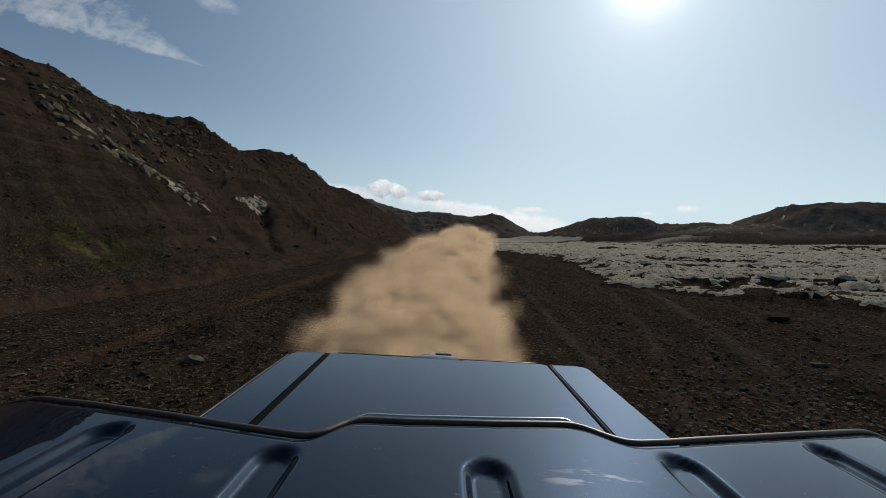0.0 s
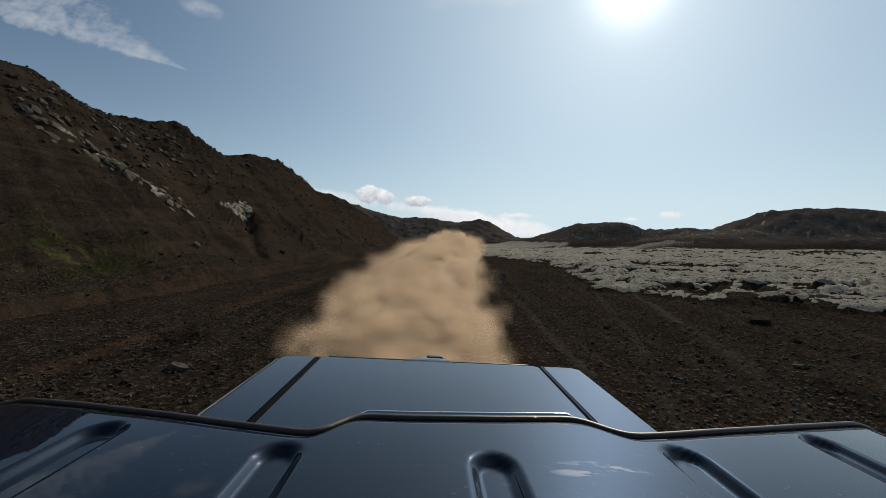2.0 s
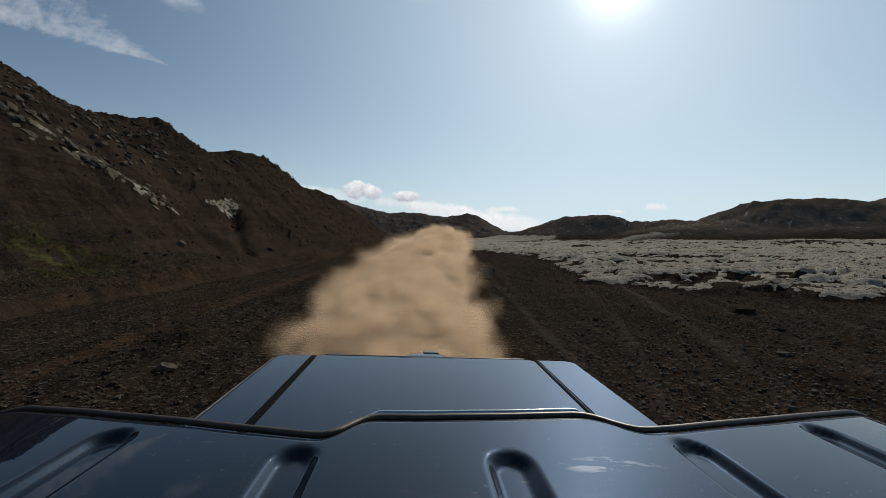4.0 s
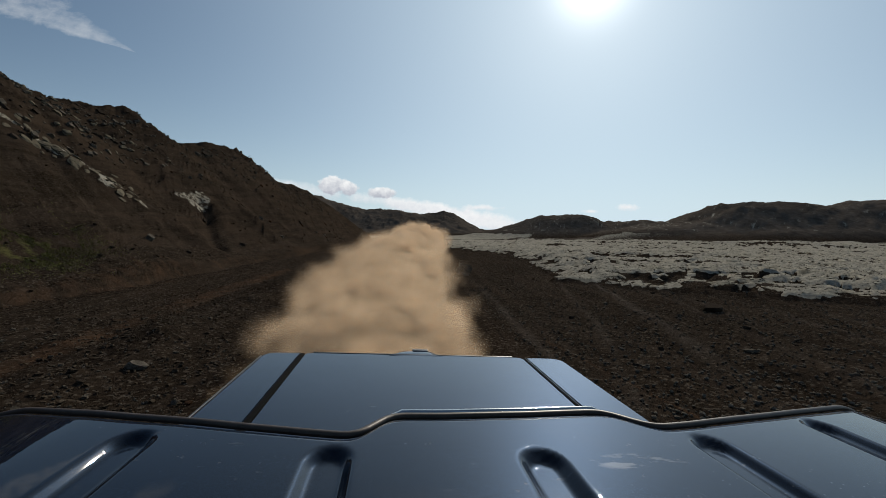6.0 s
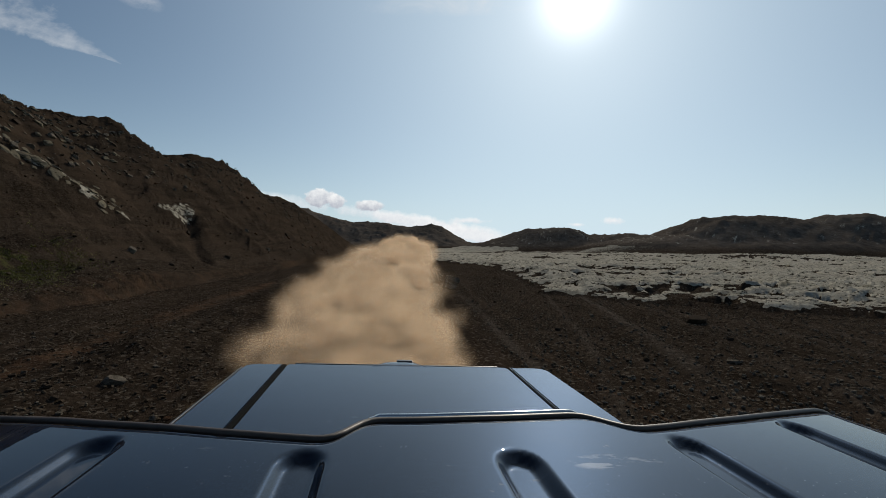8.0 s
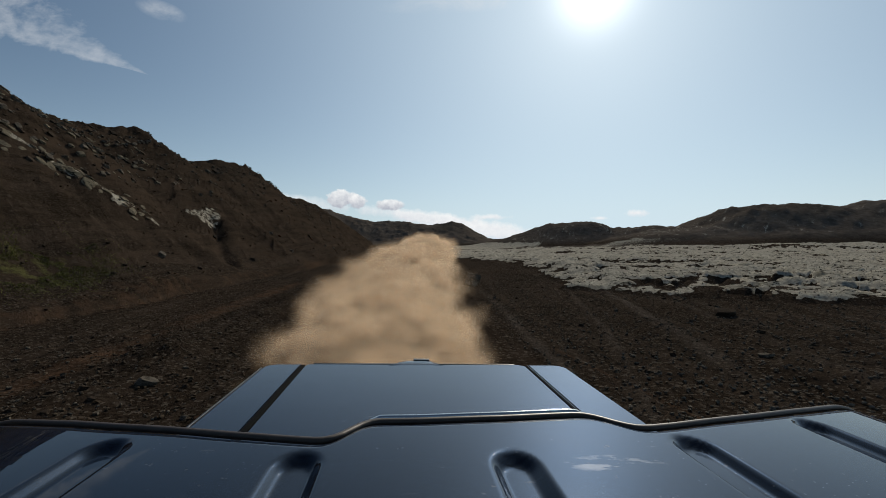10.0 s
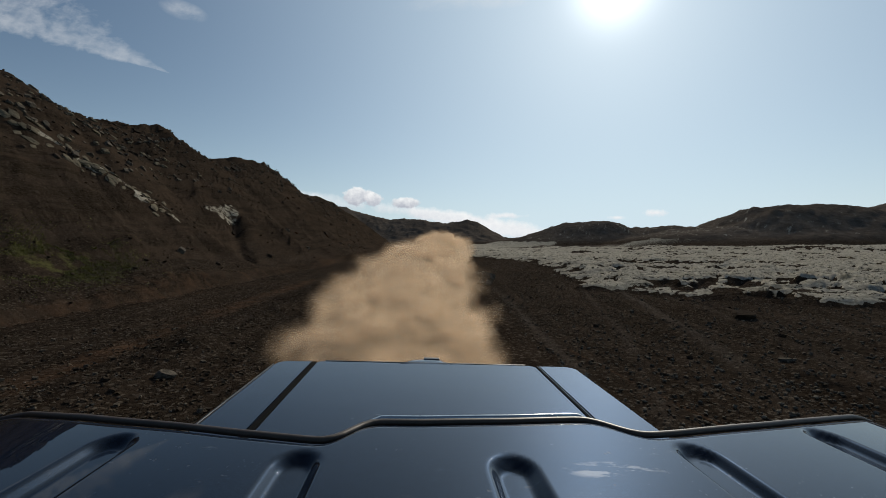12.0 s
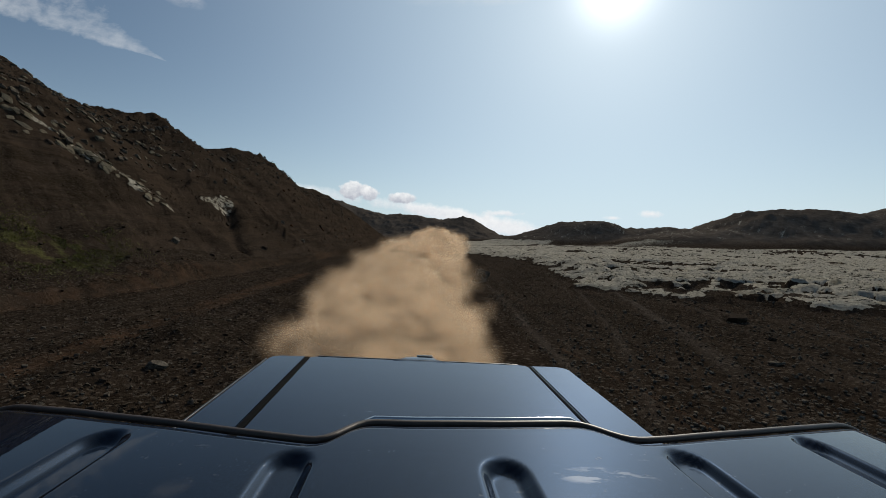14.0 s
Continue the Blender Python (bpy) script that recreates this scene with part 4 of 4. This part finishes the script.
def build_grass():
    """Low tufts of grass at the foot of the slope, blade by blade in one mesh."""
    rng = np.random.default_rng(31)
    n = 14000
    xy = np.stack([-13.7 + rng.normal(0, 0.8, n), 16.3 + rng.normal(0, 1.5, n)], -1)
    keep = fbm(xy[:, 0] * 1.1, xy[:, 1] * 1.1, 3, 108) > -0.08
    xy = xy[keep]
    z = terrain(xy[:, 0], xy[:, 1])[0]
    h, a, lean = rng.uniform(0.02, 0.075, len(xy)), rng.uniform(0, 6.28, len(xy)), rng.normal(0, 0.05, (len(xy), 2))
    w = 0.014
    foot = np.stack([xy[:, 0], xy[:, 1], z - 0.01], -1)
    side = np.stack([np.cos(a) * w, np.sin(a) * w, np.zeros(len(a))], -1)
    tip = foot + np.stack([lean[:, 0], lean[:, 1], h], -1)
    v = np.stack([foot - side, foot + side, tip], 1).reshape(-1, 3)
    me = bpy.data.meshes.new("grass")
    me.from_pydata(v.tolist(), [], np.arange(len(v)).reshape(-1, 3).tolist())
    me.materials.append(GRASS)
    return tagged(new("grass", me), "low green grass on dark soil at the foot of the slope", "grass", kind="stuff")


build_grass()

SHAPES = [rock_mesh("rock", 100 + k, random.Random(k).uniform(0.5, 0.85), mat=ROCK if k % 2 else STONE) for k in range(8)]
SHAPES_RUST = [rock_mesh("rock", 200 + k, 0.6, mat=RUST) for k in range(3)]
SHAPES_PALE = [rock_mesh("tuff_rock", 400 + k, 0.6, 0.3, mat=PALE) for k in range(4)]
SHAPES_MOSS = [rock_mesh("mossy_rock", 300 + k, 0.45, mat=MOSSY) for k in range(4)]


def rock(x, y, size, turn, shapes, k, label, group, stretch=(1, 1, 1), name="rock"):
    ob = new(name, shapes[k % len(shapes)])
    h, normal = ground_lean(x, y)
    ob.location = (x, y, h - 0.05 * size)
    lean = Vector((0, 0, 1)).rotation_difference(normal)
    ob.rotation_euler = (lean.to_matrix() @ Matrix.Rotation(turn, 3, "Z")).to_euler()
    ob.scale = (size * stretch[0], size * stretch[1], size * stretch[2])
    return tagged(ob, label, "rock", group)


boulder_mesh = rock_mesh("boulder", 77, 0.95, 0.25, 4, STONE)
b = new("boulder", boulder_mesh)
b.location, b.scale = (2.2, 23.0, ground_height(2.2, 23.0) - 0.05), (1.05, 1.0, 0.95)
tagged(b, "large dark basalt boulder beside the gravel track", "boulder")

rng = random.Random(5)
for k in range(60):
    y = 7 + 45 * rng.random() ** 1.5
    x = -0.045 * y + 3.0 + rng.random() * (3.5 + 0.25 * y)
    rock(x, y, rng.uniform(0.06, 0.22), rng.uniform(0, 6.28), SHAPES, k, "dark angular rock on black cinder ground", "rocks on the plain")
for k in range(50):
    y = 20 + 64 * rng.random()
    x = -11.5 - 15 * rng.random()
    rock(x, y, rng.uniform(0.2, 0.6), rng.uniform(0, 6.28), SHAPES if k % 4 else SHAPES_RUST, k, "weathered rock on the dark hillside" if k % 4 else "rust-brown rock on the dark hillside", "rocks on the hillside")
for k in range(170):
    y = 22 + 18 * rng.random()
    u = rng.random()
    x = -18.8 - 7.0 * u - 0.10 * (y - 22)
    pale = k % 3 == 0
    rock(x, y, rng.uniform(0.15, 0.55), rng.uniform(0, 6.28), SHAPES_PALE if pale else SHAPES, k, "pale block in the rubble below the ridge" if pale else "dark block in the rubble below the ridge", "rubble below the ridge", (1.25, 1, 0.8))
for k in range(60):
    u = k / 59 + rng.uniform(-0.03, 0.03)
    rock(-21.5 + 5.2 * u + rng.gauss(0, 0.7), 22.0 + 4.7 * u + rng.gauss(0, 0.75), rng.uniform(0.25, 0.7), rng.uniform(0, 6.28), SHAPES_PALE, k, "flat pale tuff slab bedded in the slope", "pale slabs on the slope", (1.3, 0.9, 0.4), "tuff_rock")
for k in range(26):
    y = 26 + 70 * rng.random()
    x = float(np.interp(y, HILL_Y, HILL_CREST)) + rng.uniform(-0.2, 2.5)
    rock(x, y, rng.uniform(0.35, 0.8), rng.uniform(0, 6.28), SHAPES, k, "jagged basalt block on the ridge", "blocks on the ridge", (1.2, 1, 0.8))
for k in range(12):
    y = 26 + 50 * rng.random() ** 1.4
    x = float(moss_edge(np.array(y))) + rng.uniform(-0.6, 6 + 0.5 * y)
    rock(x, y, rng.uniform(0.2, 0.5), rng.uniform(0, 6.28), SHAPES_MOSS, k, "lava rock capped with grey moss", "mossy lava rocks", (1.3, 1, 0.55), "mossy_rock")
for k in range(90):
    y = 4.6 + 6.5 * rng.random()
    x = -0.045 * y - 2.7 - 5.5 * rng.random()
    rock(x, y, rng.uniform(0.05, 0.15), rng.uniform(0, 6.28), SHAPES, k, "grey stone in the gravel beside the track", "stones beside the track", (1.1, 1, 0.9), "stone")
for k in range(70):
    y = 4.8 + 7.0 * rng.random()
    x = 2.4 + (1.2 + 0.55 * y) * rng.random()
    rock(x, y, rng.uniform(0.04, 0.12), rng.uniform(0, 6.28), SHAPES, k, "grey stone lying on black cinders", "stones on the cinders", (1.1, 1, 0.8), "stone")

# single stones that stand out beside the track
for x, y, size, turn, shapes, label in ((-4.3, 6.9, 0.30, 0.4, SHAPES, "dark block in the gravel beside the track"),
                                        (-6.3, 6.0, 0.15, 1.1, SHAPES_PALE, "pale tan stone in the gravel beside the track"),
                                        (-2.9, 5.6, 0.13, 2.0, SHAPES_RUST, "rust-brown stone in the gravel beside the track"),
                                        (8.4, 12.6, 0.75, 0.7, SHAPES, "large dark rock alone on the cinder plain"),
                                        (6.1, 8.0, 0.28, 2.6, SHAPES, "dark rock on the rutted cinder plain")):
    rock(x, y, size, turn, shapes, int(size * 100), label, "", (1.3, 1, 0.8))
